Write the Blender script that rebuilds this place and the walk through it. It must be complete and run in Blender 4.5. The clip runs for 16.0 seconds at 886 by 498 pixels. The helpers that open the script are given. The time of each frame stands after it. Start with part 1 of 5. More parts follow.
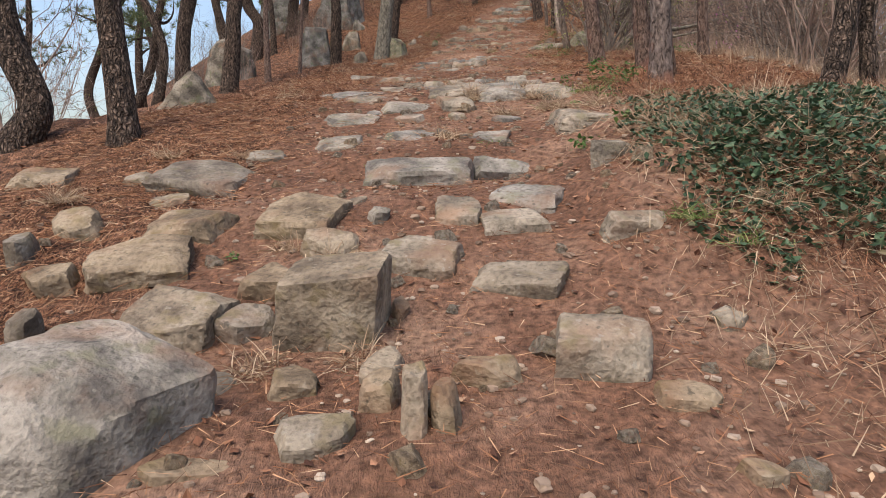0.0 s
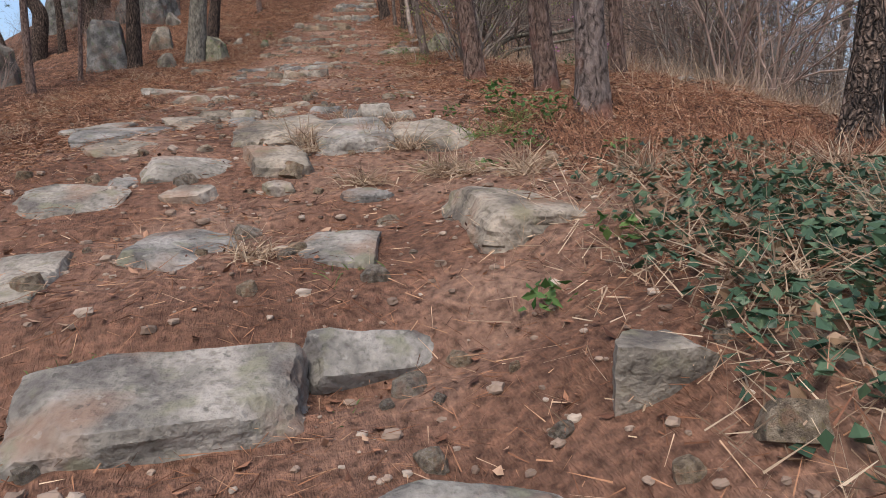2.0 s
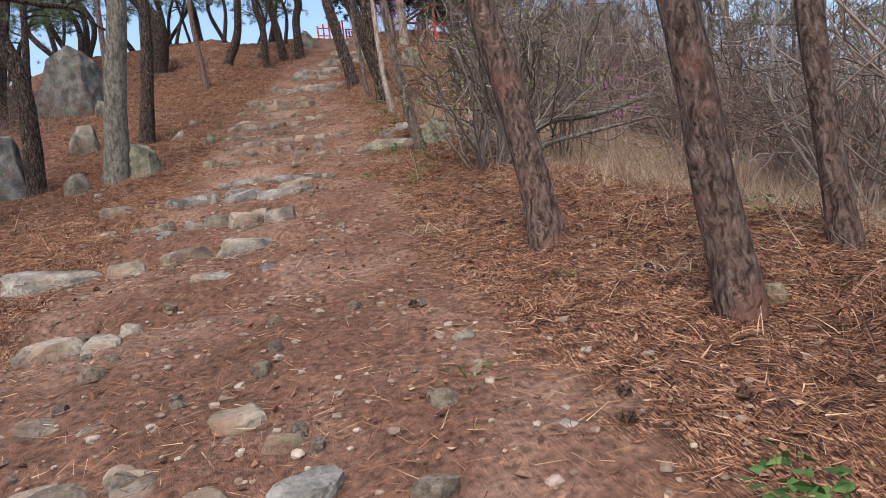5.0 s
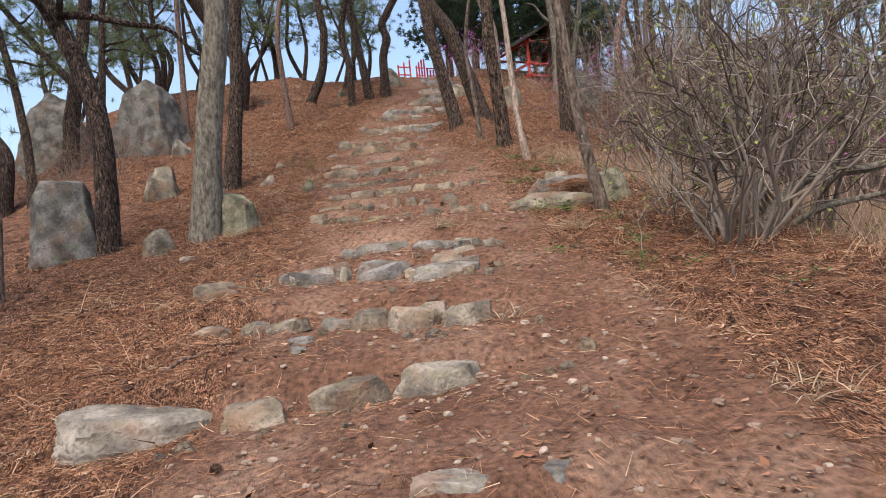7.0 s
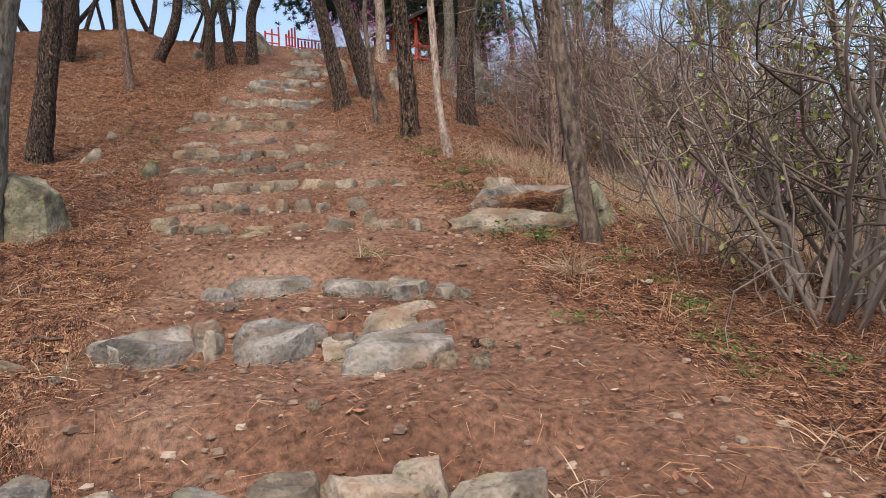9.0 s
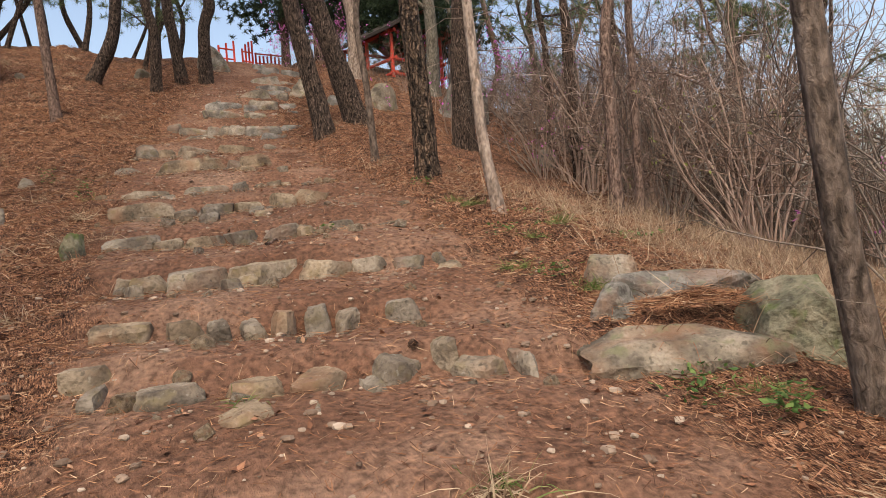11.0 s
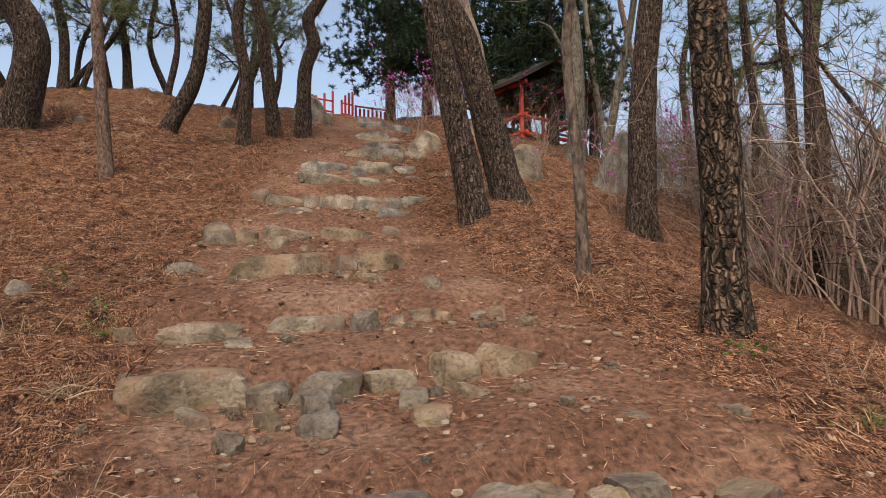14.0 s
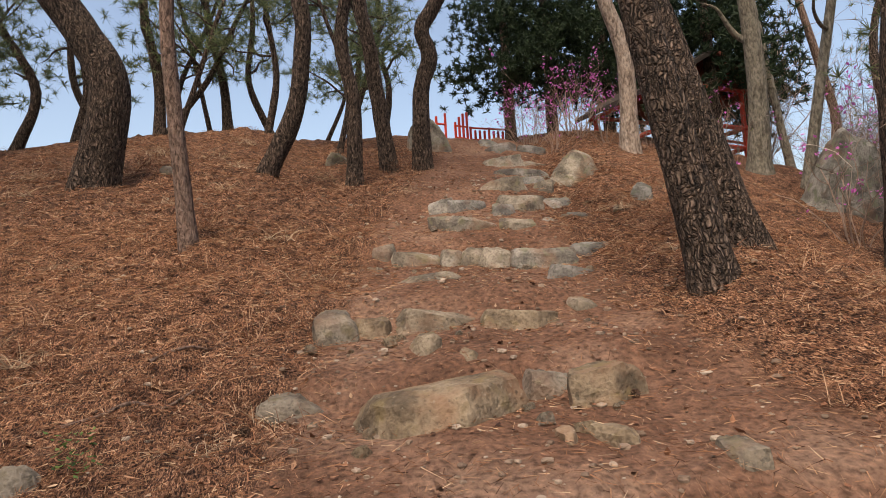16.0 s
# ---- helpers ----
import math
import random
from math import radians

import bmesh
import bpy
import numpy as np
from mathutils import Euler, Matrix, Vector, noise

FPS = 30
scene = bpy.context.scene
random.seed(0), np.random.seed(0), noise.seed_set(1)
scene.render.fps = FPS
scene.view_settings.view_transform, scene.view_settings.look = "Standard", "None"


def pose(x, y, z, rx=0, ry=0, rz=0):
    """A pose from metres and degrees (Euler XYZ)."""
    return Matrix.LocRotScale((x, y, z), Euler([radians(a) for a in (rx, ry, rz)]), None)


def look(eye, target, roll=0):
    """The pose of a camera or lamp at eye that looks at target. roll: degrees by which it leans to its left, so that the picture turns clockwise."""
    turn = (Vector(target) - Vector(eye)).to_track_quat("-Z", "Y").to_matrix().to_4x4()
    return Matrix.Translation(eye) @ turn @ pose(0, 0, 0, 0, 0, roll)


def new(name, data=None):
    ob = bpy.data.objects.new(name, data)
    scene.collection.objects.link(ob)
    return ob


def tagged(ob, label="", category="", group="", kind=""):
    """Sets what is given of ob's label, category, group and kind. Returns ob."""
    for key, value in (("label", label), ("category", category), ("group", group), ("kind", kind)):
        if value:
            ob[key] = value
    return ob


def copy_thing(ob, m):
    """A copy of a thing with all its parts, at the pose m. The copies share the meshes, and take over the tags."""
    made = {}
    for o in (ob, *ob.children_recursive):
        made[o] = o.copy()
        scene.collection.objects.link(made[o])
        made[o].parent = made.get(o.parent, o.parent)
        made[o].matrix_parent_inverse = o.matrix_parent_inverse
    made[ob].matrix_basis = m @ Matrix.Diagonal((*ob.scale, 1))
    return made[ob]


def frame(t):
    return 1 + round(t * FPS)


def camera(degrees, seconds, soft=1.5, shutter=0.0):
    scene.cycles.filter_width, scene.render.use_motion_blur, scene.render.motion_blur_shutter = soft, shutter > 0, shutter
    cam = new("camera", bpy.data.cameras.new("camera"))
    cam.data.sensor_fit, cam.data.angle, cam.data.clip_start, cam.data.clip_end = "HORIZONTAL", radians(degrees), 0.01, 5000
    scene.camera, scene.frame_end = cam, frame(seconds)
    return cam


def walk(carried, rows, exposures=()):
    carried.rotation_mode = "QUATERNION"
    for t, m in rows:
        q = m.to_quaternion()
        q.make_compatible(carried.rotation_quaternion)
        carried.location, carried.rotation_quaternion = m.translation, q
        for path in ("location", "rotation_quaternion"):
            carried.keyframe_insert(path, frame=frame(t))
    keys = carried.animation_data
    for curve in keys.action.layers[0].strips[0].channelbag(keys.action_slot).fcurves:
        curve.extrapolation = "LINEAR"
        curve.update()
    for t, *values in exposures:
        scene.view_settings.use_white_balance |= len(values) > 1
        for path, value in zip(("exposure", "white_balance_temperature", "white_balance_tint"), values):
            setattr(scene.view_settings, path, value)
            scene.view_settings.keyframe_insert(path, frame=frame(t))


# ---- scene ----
cam = camera(65.4, 16.0, soft=0.8)
PATH = [
    (0, (0.034, 0.32, 1.464), (0.041, 2.309, 1.256), -0.6),
    (0.5, (-0.044, 1.026, 1.503), (-0.02, 3.023, 1.406), -3.0),
    (1, (0.003, 1.73, 1.612), (0.399, 3.684, 1.449), -2.4),
    (1.5, (0.149, 2.335, 1.796), (0.628, 4.268, 1.612), -4.2),
    (2, (0.224, 2.916, 2.033), (0.658, 4.856, 1.811), -1.8),
    (2.5, (0.213, 3.432, 2.476), (0.616, 5.388, 2.384), -1.4),
    (3, (0.376, 4.035, 2.626), (0.767, 5.996, 2.574), -5.9),
    (3.5, (0.392, 4.657, 2.75), (0.896, 6.589, 2.64), -3.5),
    (4, (0.488, 5.048, 2.899), (1.047, 6.967, 2.848), -4.5),
    (4.5, (0.552, 5.523, 3.121), (1.105, 7.44, 2.99), -6.3),
    (7, (-0.191, 8.484, 3.764), (0.198, 10.446, 3.774), -5.6),
    (7.5, (-0.318, 9.063, 3.97), (0.252, 10.98, 4.013), -3.2),
    (8, (-0.321, 9.644, 4.024), (0.317, 11.539, 4.01), -5.4),
    (8.5, (-0.259, 10.209, 4.083), (0.5, 12.058, 4.02), -2.5),
    (11, (0.059, 13.144, 4.783), (0.967, 14.925, 4.753), -4.2),
    (11.5, (0.042, 13.687, 5.036), (0.92, 15.484, 5.021), -1.1),
    (12, (0.255, 14.23, 5.108), (1.131, 16.028, 5.158), -6.6),
    (12.5, (0.312, 14.846, 5.137), (1.148, 16.661, 5.061), -2.1),
    (13, (0.367, 15.402, 5.354), (1.168, 17.234, 5.326), -4.2),
    (13.5, (0.455, 16.066, 5.509), (1.191, 17.921, 5.636), -4.0),
    (14, (0.459, 16.674, 5.61), (1.186, 18.531, 5.758), -0.8),
    (14.5, (0.479, 17.336, 5.776), (1.042, 19.238, 6.031), -3.7),
    (15, (0.506, 17.914, 5.906), (0.952, 19.842, 6.199), -3.5),
    (15.5, (0.537, 18.353, 6.063), (0.98, 20.284, 6.339), -3.7),
    (16, (0.57, 18.947, 6.248), (1.01, 20.887, 6.461), -3.3),
]
walk(cam, [(t, look(eye, target, roll)) for t, eye, target, roll in PATH], [(0, 0.8, 6700, 11), (1.5, 0.6, 6250, 11), (3, 0.74, 6150, 11), (4.5, 0.86, 6100, 10), (7, 0.98, 6500, 11), (9, 0.92, 6700, 11), (11, 0.86, 7350, 12), (13, 0.76, 7350, 12), (14, 0.78, 7450, 12), (16, 0.83, 7500, 12)])

# ---- world, sun ----
world = bpy.data.worlds.new("sky")
scene.world = world
world.use_nodes = True
wn = world.node_tree
sky = wn.nodes.new("ShaderNodeTexSky")
sky.sky_type, sky.sun_disc = "NISHITA", False
sky.sun_elevation, sky.sun_rotation = radians(56), radians(208)
sky.air_density, sky.dust_density, sky.ozone_density = 1.0, 3.2, 0.8
wn.links.new(sky.outputs[0], wn.nodes["Background"].inputs[0])
wn.nodes["Background"].inputs[1].default_value = 0.15
sun_data = bpy.data.lights.new("sun", "SUN")
sun_data.energy, sun_data.angle, sun_data.color = 1.6, radians(24), (1.0, 0.88, 0.74)
sun = new("sun", sun_data)
sun.matrix_world = look((-7.9, -14.8, 24.9), (0, 0, 0))


# ---- materials ----
def ramp(nt, src, stops):
    n = nt.nodes.new("ShaderNodeValToRGB")
    while len(n.color_ramp.elements) < len(stops):
        n.color_ramp.elements.new(0.5)
    for e, (p, c) in zip(n.color_ramp.elements, stops):
        e.position, e.color = p, (*c, 1)
    nt.links.new(src, n.inputs[0])
    return n.outputs[0]


def tex(nt, kind, scale, vec=None, detail=5.0, stretch=None):
    n = nt.nodes.new(kind)
    n.inputs["Scale"].default_value = scale
    if "Detail" in n.inputs:
        n.inputs["Detail"].default_value = detail
    if stretch:
        m = nt.nodes.new("ShaderNodeMapping")
        m.inputs["Scale"].default_value = stretch
        nt.links.new(vec, m.inputs[0])
        vec = m.outputs[0]
    if vec is not None:
        nt.links.new(vec, n.inputs["Vector"])
    return n


def mix(nt, fac, a, b, mode="MIX"):
    n = nt.nodes.new("ShaderNodeMix")
    n.data_type, n.blend_type = "RGBA", mode
    for sock, v in ((n.inputs[0], fac), (n.inputs[6], a), (n.inputs[7], b)):
        if isinstance(v, tuple):
            sock.default_value = (*v, 1)
        elif isinstance(v, (int, float)):
            sock.default_value = v
        else:
            nt.links.new(v, sock)
    return n.outputs[2]


def material(name, rough=0.9):
    m = bpy.data.materials.new(name)
    m.use_nodes = True
    nt = m.node_tree
    b = nt.nodes["Principled BSDF"]
    b.inputs["Roughness"].default_value = rough
    b.inputs["Specular IOR Level"].default_value = 0.25
    return m, nt, b


def bump(nt, b, height, strength, distance):
    n = nt.nodes.new("ShaderNodeBump")
    n.inputs["Strength"].default_value, n.inputs["Distance"].default_value = strength, distance
    nt.links.new(height, n.inputs["Height"])
    nt.links.new(n.outputs[0], b.inputs["Normal"])


def coords(nt, which="Object"):
    return nt.nodes.new("ShaderNodeTexCoord").outputs[which]


def strands(nt, v, scale, turn):
    """Noise drawn out into short strands that run one way."""
    m = nt.nodes.new("ShaderNodeMapping")
    m.inputs["Rotation"].default_value = (0, 0, radians(turn))
    m.inputs["Scale"].default_value = (1.0, 0.2, 0.6)
    nt.links.new(v, m.inputs[0])
    n = tex(nt, "ShaderNodeTexNoise", scale, m.outputs[0], 4)
    n.inputs["Distortion"].default_value = 0.9
    return n.outputs[0]


def math_node(nt, op, a, b):
    n = nt.nodes.new("ShaderNodeMath")
    n.operation = op
    for sock, v in zip(n.inputs, (a, b)):
        if isinstance(v, (int, float)):
            sock.default_value = v
        else:
            nt.links.new(v, sock)
    return n.outputs[0]


def soil_material():
    m, nt, b = material("soil_and_litter", 0.95)
    v = coords(nt)
    n1, n2 = tex(nt, "ShaderNodeTexNoise", 1.3, v, 6), tex(nt, "ShaderNodeTexNoise", 30, v, 8)
    n5 = tex(nt, "ShaderNodeTexNoise", 9, v, 8)
    soil = ramp(nt, n1.outputs[0], [(0.3, (0.14, 0.071, 0.044)), (0.5, (0.205, 0.11, 0.072)), (0.7, (0.3, 0.19, 0.135))])
    soil = mix(nt, 0.75, soil, ramp(nt, n2.outputs[0], [(0.34, (0.35, 0.32, 0.3)), (0.46, (0.85, 0.85, 0.85)), (0.55, (1.05, 1.05, 1.05)), (0.66, (1.5, 1.45, 1.4))]), "MULTIPLY")
    soil = mix(nt, 0.3, soil, ramp(nt, n5.outputs[0], [(0.36, (0.55, 0.5, 0.48)), (0.52, (1, 1, 1)), (0.66, (1.25, 1.2, 1.15))]), "MULTIPLY")
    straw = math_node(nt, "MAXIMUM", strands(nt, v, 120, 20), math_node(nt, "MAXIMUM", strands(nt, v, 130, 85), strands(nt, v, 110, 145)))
    # near-black low end: shade in the gaps between needles, painted into the colour
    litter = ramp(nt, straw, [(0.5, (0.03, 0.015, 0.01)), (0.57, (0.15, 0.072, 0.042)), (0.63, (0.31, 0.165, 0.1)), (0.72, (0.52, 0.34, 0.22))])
    # hollows between clumps darkened as well, their shade put into the colour
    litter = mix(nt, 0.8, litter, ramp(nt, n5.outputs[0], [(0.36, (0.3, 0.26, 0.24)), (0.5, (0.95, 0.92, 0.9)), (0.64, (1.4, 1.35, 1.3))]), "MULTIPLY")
    a = nt.nodes.new("ShaderNodeAttribute")
    a.attribute_name = "litter"
    n4 = tex(nt, "ShaderNodeTexNoise", 5, v, 6)
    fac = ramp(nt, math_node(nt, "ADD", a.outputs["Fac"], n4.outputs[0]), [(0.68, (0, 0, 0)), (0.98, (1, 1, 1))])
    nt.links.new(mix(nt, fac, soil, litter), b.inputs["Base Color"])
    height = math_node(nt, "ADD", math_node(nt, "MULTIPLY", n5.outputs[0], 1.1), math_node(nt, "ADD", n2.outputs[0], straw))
    bump(nt, b, height, 0.9, 0.035)
    return m


def stone_material(name, dark, mid, light, lichen):
    m, nt, b = material(name, 0.85)
    v = coords(nt)
    info = nt.nodes.new("ShaderNodeObjectInfo")
    off = nt.nodes.new("ShaderNodeVectorMath")
    off.operation = "MULTIPLY_ADD"
    comb = nt.nodes.new("ShaderNodeCombineXYZ")
    for i in range(3):
        nt.links.new(info.outputs["Random"], comb.inputs[i])
    nt.links.new(comb.outputs[0], off.inputs[0])
    off.inputs[1].default_value = (37, 53, 71)
    nt.links.new(v, off.inputs[2])
    v = off.outputs[0]
    n1, n2 = tex(nt, "ShaderNodeTexNoise", 5, v, 8), tex(nt, "ShaderNodeTexNoise", 45, v, 8)
    c = ramp(nt, n1.outputs[0], [(0.36, dark), (0.48, mid), (0.6, light)])
    c = mix(nt, 0.8, c, ramp(nt, n2.outputs[0], [(0.34, (0.6, 0.59, 0.57)), (0.48, (0.97, 0.97, 0.97)), (0.66, (1.2, 1.2, 1.18))]), "MULTIPLY")
    n4 = tex(nt, "ShaderNodeTexNoise", 3.5, v, 9)
    c = mix(nt, ramp(nt, n4.outputs[0], [(0.52, (0, 0, 0)), (0.66, (0.6, 0.6, 0.6))]), c, (0.25, 0.15, 0.1))
    spots = tex(nt, "ShaderNodeTexNoise", 26, v, 3)
    c = mix(nt, ramp(nt, spots.outputs[0], [(0.64, (0, 0, 0)), (0.7, (0.35, 0.35, 0.35))]), c, (0.4, 0.39, 0.34))
    c = mix(nt, ramp(nt, spots.outputs[0], [(0.3, (0.6, 0.6, 0.6)), (0.36, (0, 0, 0))]), c, (0.06, 0.06, 0.05))
    n3 = tex(nt, "ShaderNodeTexNoise", 9, v, 7)
    c = mix(nt, ramp(nt, n3.outputs[0], [(0.56, (0, 0, 0)), (0.68, (0.75, 0.75, 0.75))]), c, lichen)
    tone = ramp(nt, info.outputs["Random"], [(0.0, (0.62, 0.63, 0.66)), (0.4, (0.83, 0.83, 0.83)), (0.75, (0.92, 0.85, 0.76)), (1.0, (0.77, 0.69, 0.6))])
    c = mix(nt, 1.0, c, tone, "MULTIPLY")
    nt.links.new(c, b.inputs["Base Color"])
    vor = tex(nt, "ShaderNodeTexNoise", 13, v, 10)
    mx = nt.nodes.new("ShaderNodeMath")
    mx.operation = "ADD"
    nt.links.new(vor.outputs[0], mx.inputs[0])
    nt.links.new(n2.outputs[0], mx.inputs[1])
    bump(nt, b, mx.outputs[0], 0.8, 0.017)
    return m


def bark_material(name, dark, mid, light, scale=1.0, upper=None, plates=0.0):
    m, nt, b = material(name, 0.95)
    v = coords(nt)
    warp = tex(nt, "ShaderNodeTexNoise", 7, v, 4)
    vv = nt.nodes.new("ShaderNodeVectorMath")
    vv.operation = "MULTIPLY_ADD"
    nt.links.new(warp.outputs["Color"], vv.inputs[0])
    vv.inputs[1].default_value = (0.12, 0.12, 0.28)
    nt.links.new(v, vv.inputs[2])
    vo = tex(nt, "ShaderNodeTexNoise", 46 * scale, vv.outputs[0], 9, (1, 1, 0.24))
    n2 = tex(nt, "ShaderNodeTexNoise", 40, v, 8, (1, 1, 0.4))
    c = ramp(nt, vo.outputs[0], [(0.34, dark), (0.48, mid), (0.64, light)])
    c = mix(nt, 0.7, c, ramp(nt, n2.outputs[0], [(0.34, (0.4, 0.4, 0.4)), (0.52, (1, 1, 1)), (0.7, (1.35, 1.3, 1.25))]), "MULTIPLY")
    if upper:
        n3 = tex(nt, "ShaderNodeTexNoise", 2.2, v, 4)
        c = mix(nt, ramp(nt, n3.outputs[0], [(0.5, (0, 0, 0)), (0.62, (0.8, 0.8, 0.8))]), c, upper)
    height = math_node(nt, "ADD", math_node(nt, "MULTIPLY", n2.outputs[0], 0.35), vo.outputs[0])
    if plates:
        cell = tex(nt, "ShaderNodeTexVoronoi", plates, vv.outputs[0], 0, (1, 1, 0.42))
        cell.feature = "DISTANCE_TO_EDGE"
        crack = ramp(nt, cell.outputs["Distance"], [(0.0, (0.3, 0.26, 0.24)), (0.2, (0.8, 0.77, 0.75)), (0.4, (1.15, 1.12, 1.1))])
        c = mix(nt, 0.75, c, crack, "MULTIPLY")
        height = math_node(nt, "ADD", math_node(nt, "MULTIPLY", height, 0.5), math_node(nt, "MINIMUM", math_node(nt, "MULTIPLY", cell.outputs["Distance"], 4.0), 1.0))
    nt.links.new(c, b.inputs["Base Color"])
    bump(nt, b, height, 1.0, 0.03)
    return m


def scatter_material(name, stops, rough=0.9, trans=0.0):
    """Colour changes from piece to piece of one joined mesh."""
    m, nt, b = material(name, rough)
    g = nt.nodes.new("ShaderNodeNewGeometry")
    c = ramp(nt, g.outputs["Random Per Island"], stops)
    n = tex(nt, "ShaderNodeTexNoise", 14, coords(nt), 4)
    c = mix(nt, 0.5, c, ramp(nt, n.outputs[0], [(0.3, (0.6, 0.6, 0.6)), (0.7, (1.3, 1.3, 1.3))]), "MULTIPLY")
    nt.links.new(c, b.inputs["Base Color"])
    if trans:
        b.inputs["Subsurface Weight"].default_value = 0.0
        t = nt.nodes.new("ShaderNodeBsdfTranslucent")
        nt.links.new(c, t.inputs[0])
        ms = nt.nodes.new("ShaderNodeMixShader")
        ms.inputs[0].default_value = trans
        out = nt.nodes["Material Output"]
        nt.links.new(b.outputs[0], ms.inputs[1])
        nt.links.new(t.outputs[0], ms.inputs[2])
        nt.links.new(ms.outputs[0], out.inputs[0])
    return m


SOIL = soil_material()
TAN = stone_material("tan_stone", (0.12, 0.1, 0.078), (0.215, 0.18, 0.14), (0.31, 0.27, 0.215), (0.2, 0.165, 0.095))
GREY = stone_material("grey_stone", (0.12, 0.11, 0.1), (0.22, 0.205, 0.18), (0.34, 0.315, 0.28), (0.2, 0.195, 0.135))
BOULDER = stone_material("boulder_stone", (0.1, 0.094, 0.083), (0.19, 0.18, 0.16), (0.31, 0.295, 0.265), (0.17, 0.19, 0.12))
MOSSY = stone_material("mossy_stone", (0.08, 0.08, 0.06), (0.17, 0.17, 0.12), (0.28, 0.27, 0.2), (0.12, 0.17, 0.05))
BARKS = {
    "dark": bark_material("dark_pine_bark", (0.022, 0.017, 0.014), (0.105, 0.078, 0.062), (0.23, 0.172, 0.138), plates=36),
    "bark1": bark_material("flaking_pine_bark", (0.03, 0.022, 0.018), (0.11, 0.085, 0.075), (0.175, 0.14, 0.125), 0.9, (0.2, 0.095, 0.065)),
    "redbark": bark_material("red_pine_bark", (0.035, 0.022, 0.017), (0.1, 0.065, 0.05), (0.17, 0.12, 0.1), 1.0, (0.17, 0.08, 0.06)),
    "red": bark_material("thin_reddish_bark", (0.06, 0.04, 0.032), (0.15, 0.1, 0.08), (0.23, 0.165, 0.135), 1.2),
    "grey": bark_material("smooth_grey_bark", (0.09, 0.08, 0.065), (0.16, 0.145, 0.115), (0.22, 0.2, 0.165), 0.5),
    "brown": bark_material("smooth_brown_bark", (0.055, 0.042, 0.034), (0.12, 0.092, 0.074), (0.19, 0.15, 0.125), 0.6),
    "pale": bark_material("pale_smooth_bark", (0.16, 0.12, 0.095), (0.28, 0.22, 0.18), (0.38, 0.31, 0.26), 0.5),
    "scaly": bark_material("scaly_pine_bark", (0.012, 0.01, 0.008), (0.09, 0.066, 0.05), (0.27, 0.19, 0.135), 0.7, plates=32),
}
NEEDLE_LITTER = scatter_material("fallen_needles", [(0, (0.05, 0.022, 0.014)), (0.35, (0.19, 0.085, 0.045)), (0.7, (0.33, 0.165, 0.09)), (0.92, (0.44, 0.27, 0.16)), (1, (0.58, 0.43, 0.29))])
PEBBLES = scatter_material("pebbles", [(0, (0.14, 0.095, 0.07)), (0.6, (0.27, 0.2, 0.15)), (1, (0.42, 0.35, 0.28))])
BRACKEN = scatter_material("dead_bracken", [(0, (0.045, 0.02, 0.014)), (0.4, (0.18, 0.082, 0.048)), (0.8, (0.31, 0.155, 0.092)), (1, (0.48, 0.33, 0.22))])
STRAW = scatter_material("dry_grass", [(0, (0.2, 0.13, 0.085)), (0.5, (0.38, 0.27, 0.18)), (1, (0.56, 0.45, 0.32))], 0.8, 0.25)
GRASS = scatter_material("green_grass", [(0, (0.07, 0.11, 0.03)), (0.5, (0.14, 0.2, 0.06)), (1, (0.3, 0.3, 0.13))], 0.7, 0.3)
LEAF = scatter_material("dark_leaves", [(0, (0.025, 0.05, 0.028)), (0.5, (0.055, 0.1, 0.055)), (0.8, (0.1, 0.15, 0.08)), (0.86, (0.16, 0.1, 0.06)), (1, (0.26, 0.17, 0.1))], 0.45, 0.15)
HERB = scatter_material("herb_leaves", [(0, (0.035, 0.085, 0.02)), (0.5, (0.075, 0.15, 0.04)), (1, (0.16, 0.24, 0.07))], 0.5, 0.3)
PINE = scatter_material("pine_needles", [(0, (0.05, 0.075, 0.04)), (0.6, (0.13, 0.17, 0.08)), (1, (0.26, 0.27, 0.13))], 0.7, 0.4)
CEDAR = scatter_material("cedar_foliage", [(0, (0.012, 0.025, 0.014)), (0.7, (0.028, 0.05, 0.025)), (1, (0.05, 0.08, 0.035))], 0.7, 0.15)
TWIG = scatter_material("bare_twigs", [(0, (0.045, 0.036, 0.03)), (0.45, (0.15, 0.12, 0.1)), (0.85, (0.31, 0.265, 0.225)), (1, (0.46, 0.41, 0.36))])
BROWN_TWIG = scatter_material("brown_twigs", [(0, (0.07, 0.046, 0.037)), (0.5, (0.27, 0.185, 0.145)), (0.85, (0.46, 0.36, 0.3)), (1, (0.6, 0.5, 0.44))])
BLOSSOM = scatter_material("azalea_blossom", [(0, (0.5, 0.09, 0.42)), (1, (0.75, 0.22, 0.62))], 0.6, 0.3)
BUD = scatter_material("spring_buds", [(0, (0.16, 0.2, 0.05)), (1, (0.33, 0.35, 0.12))], 0.6, 0.3)
CONE = scatter_material("pine_cone_scales", [(0, (0.035, 0.02, 0.014)), (1, (0.1, 0.06, 0.04))])


def paint(name, col, rough=0.55):
    m, nt, b = material(name, rough)
    n = tex(nt, "ShaderNodeTexNoise", 7, coords(nt), 6)
    nt.links.new(mix(nt, 0.5, col, ramp(nt, n.outputs[0], [(0.3, (0.65, 0.65, 0.65)), (0.65, (1.1, 1.1, 1.1))]), "MULTIPLY"), b.inputs["Base Color"])
    return m


RED = paint("red_paint", (0.62, 0.07, 0.045))
ROOF_RED = paint("faded_red_roofing", (0.26, 0.085, 0.065), 0.85)
ROOF_DARK = paint("dark_timber", (0.05, 0.04, 0.035), 0.8)


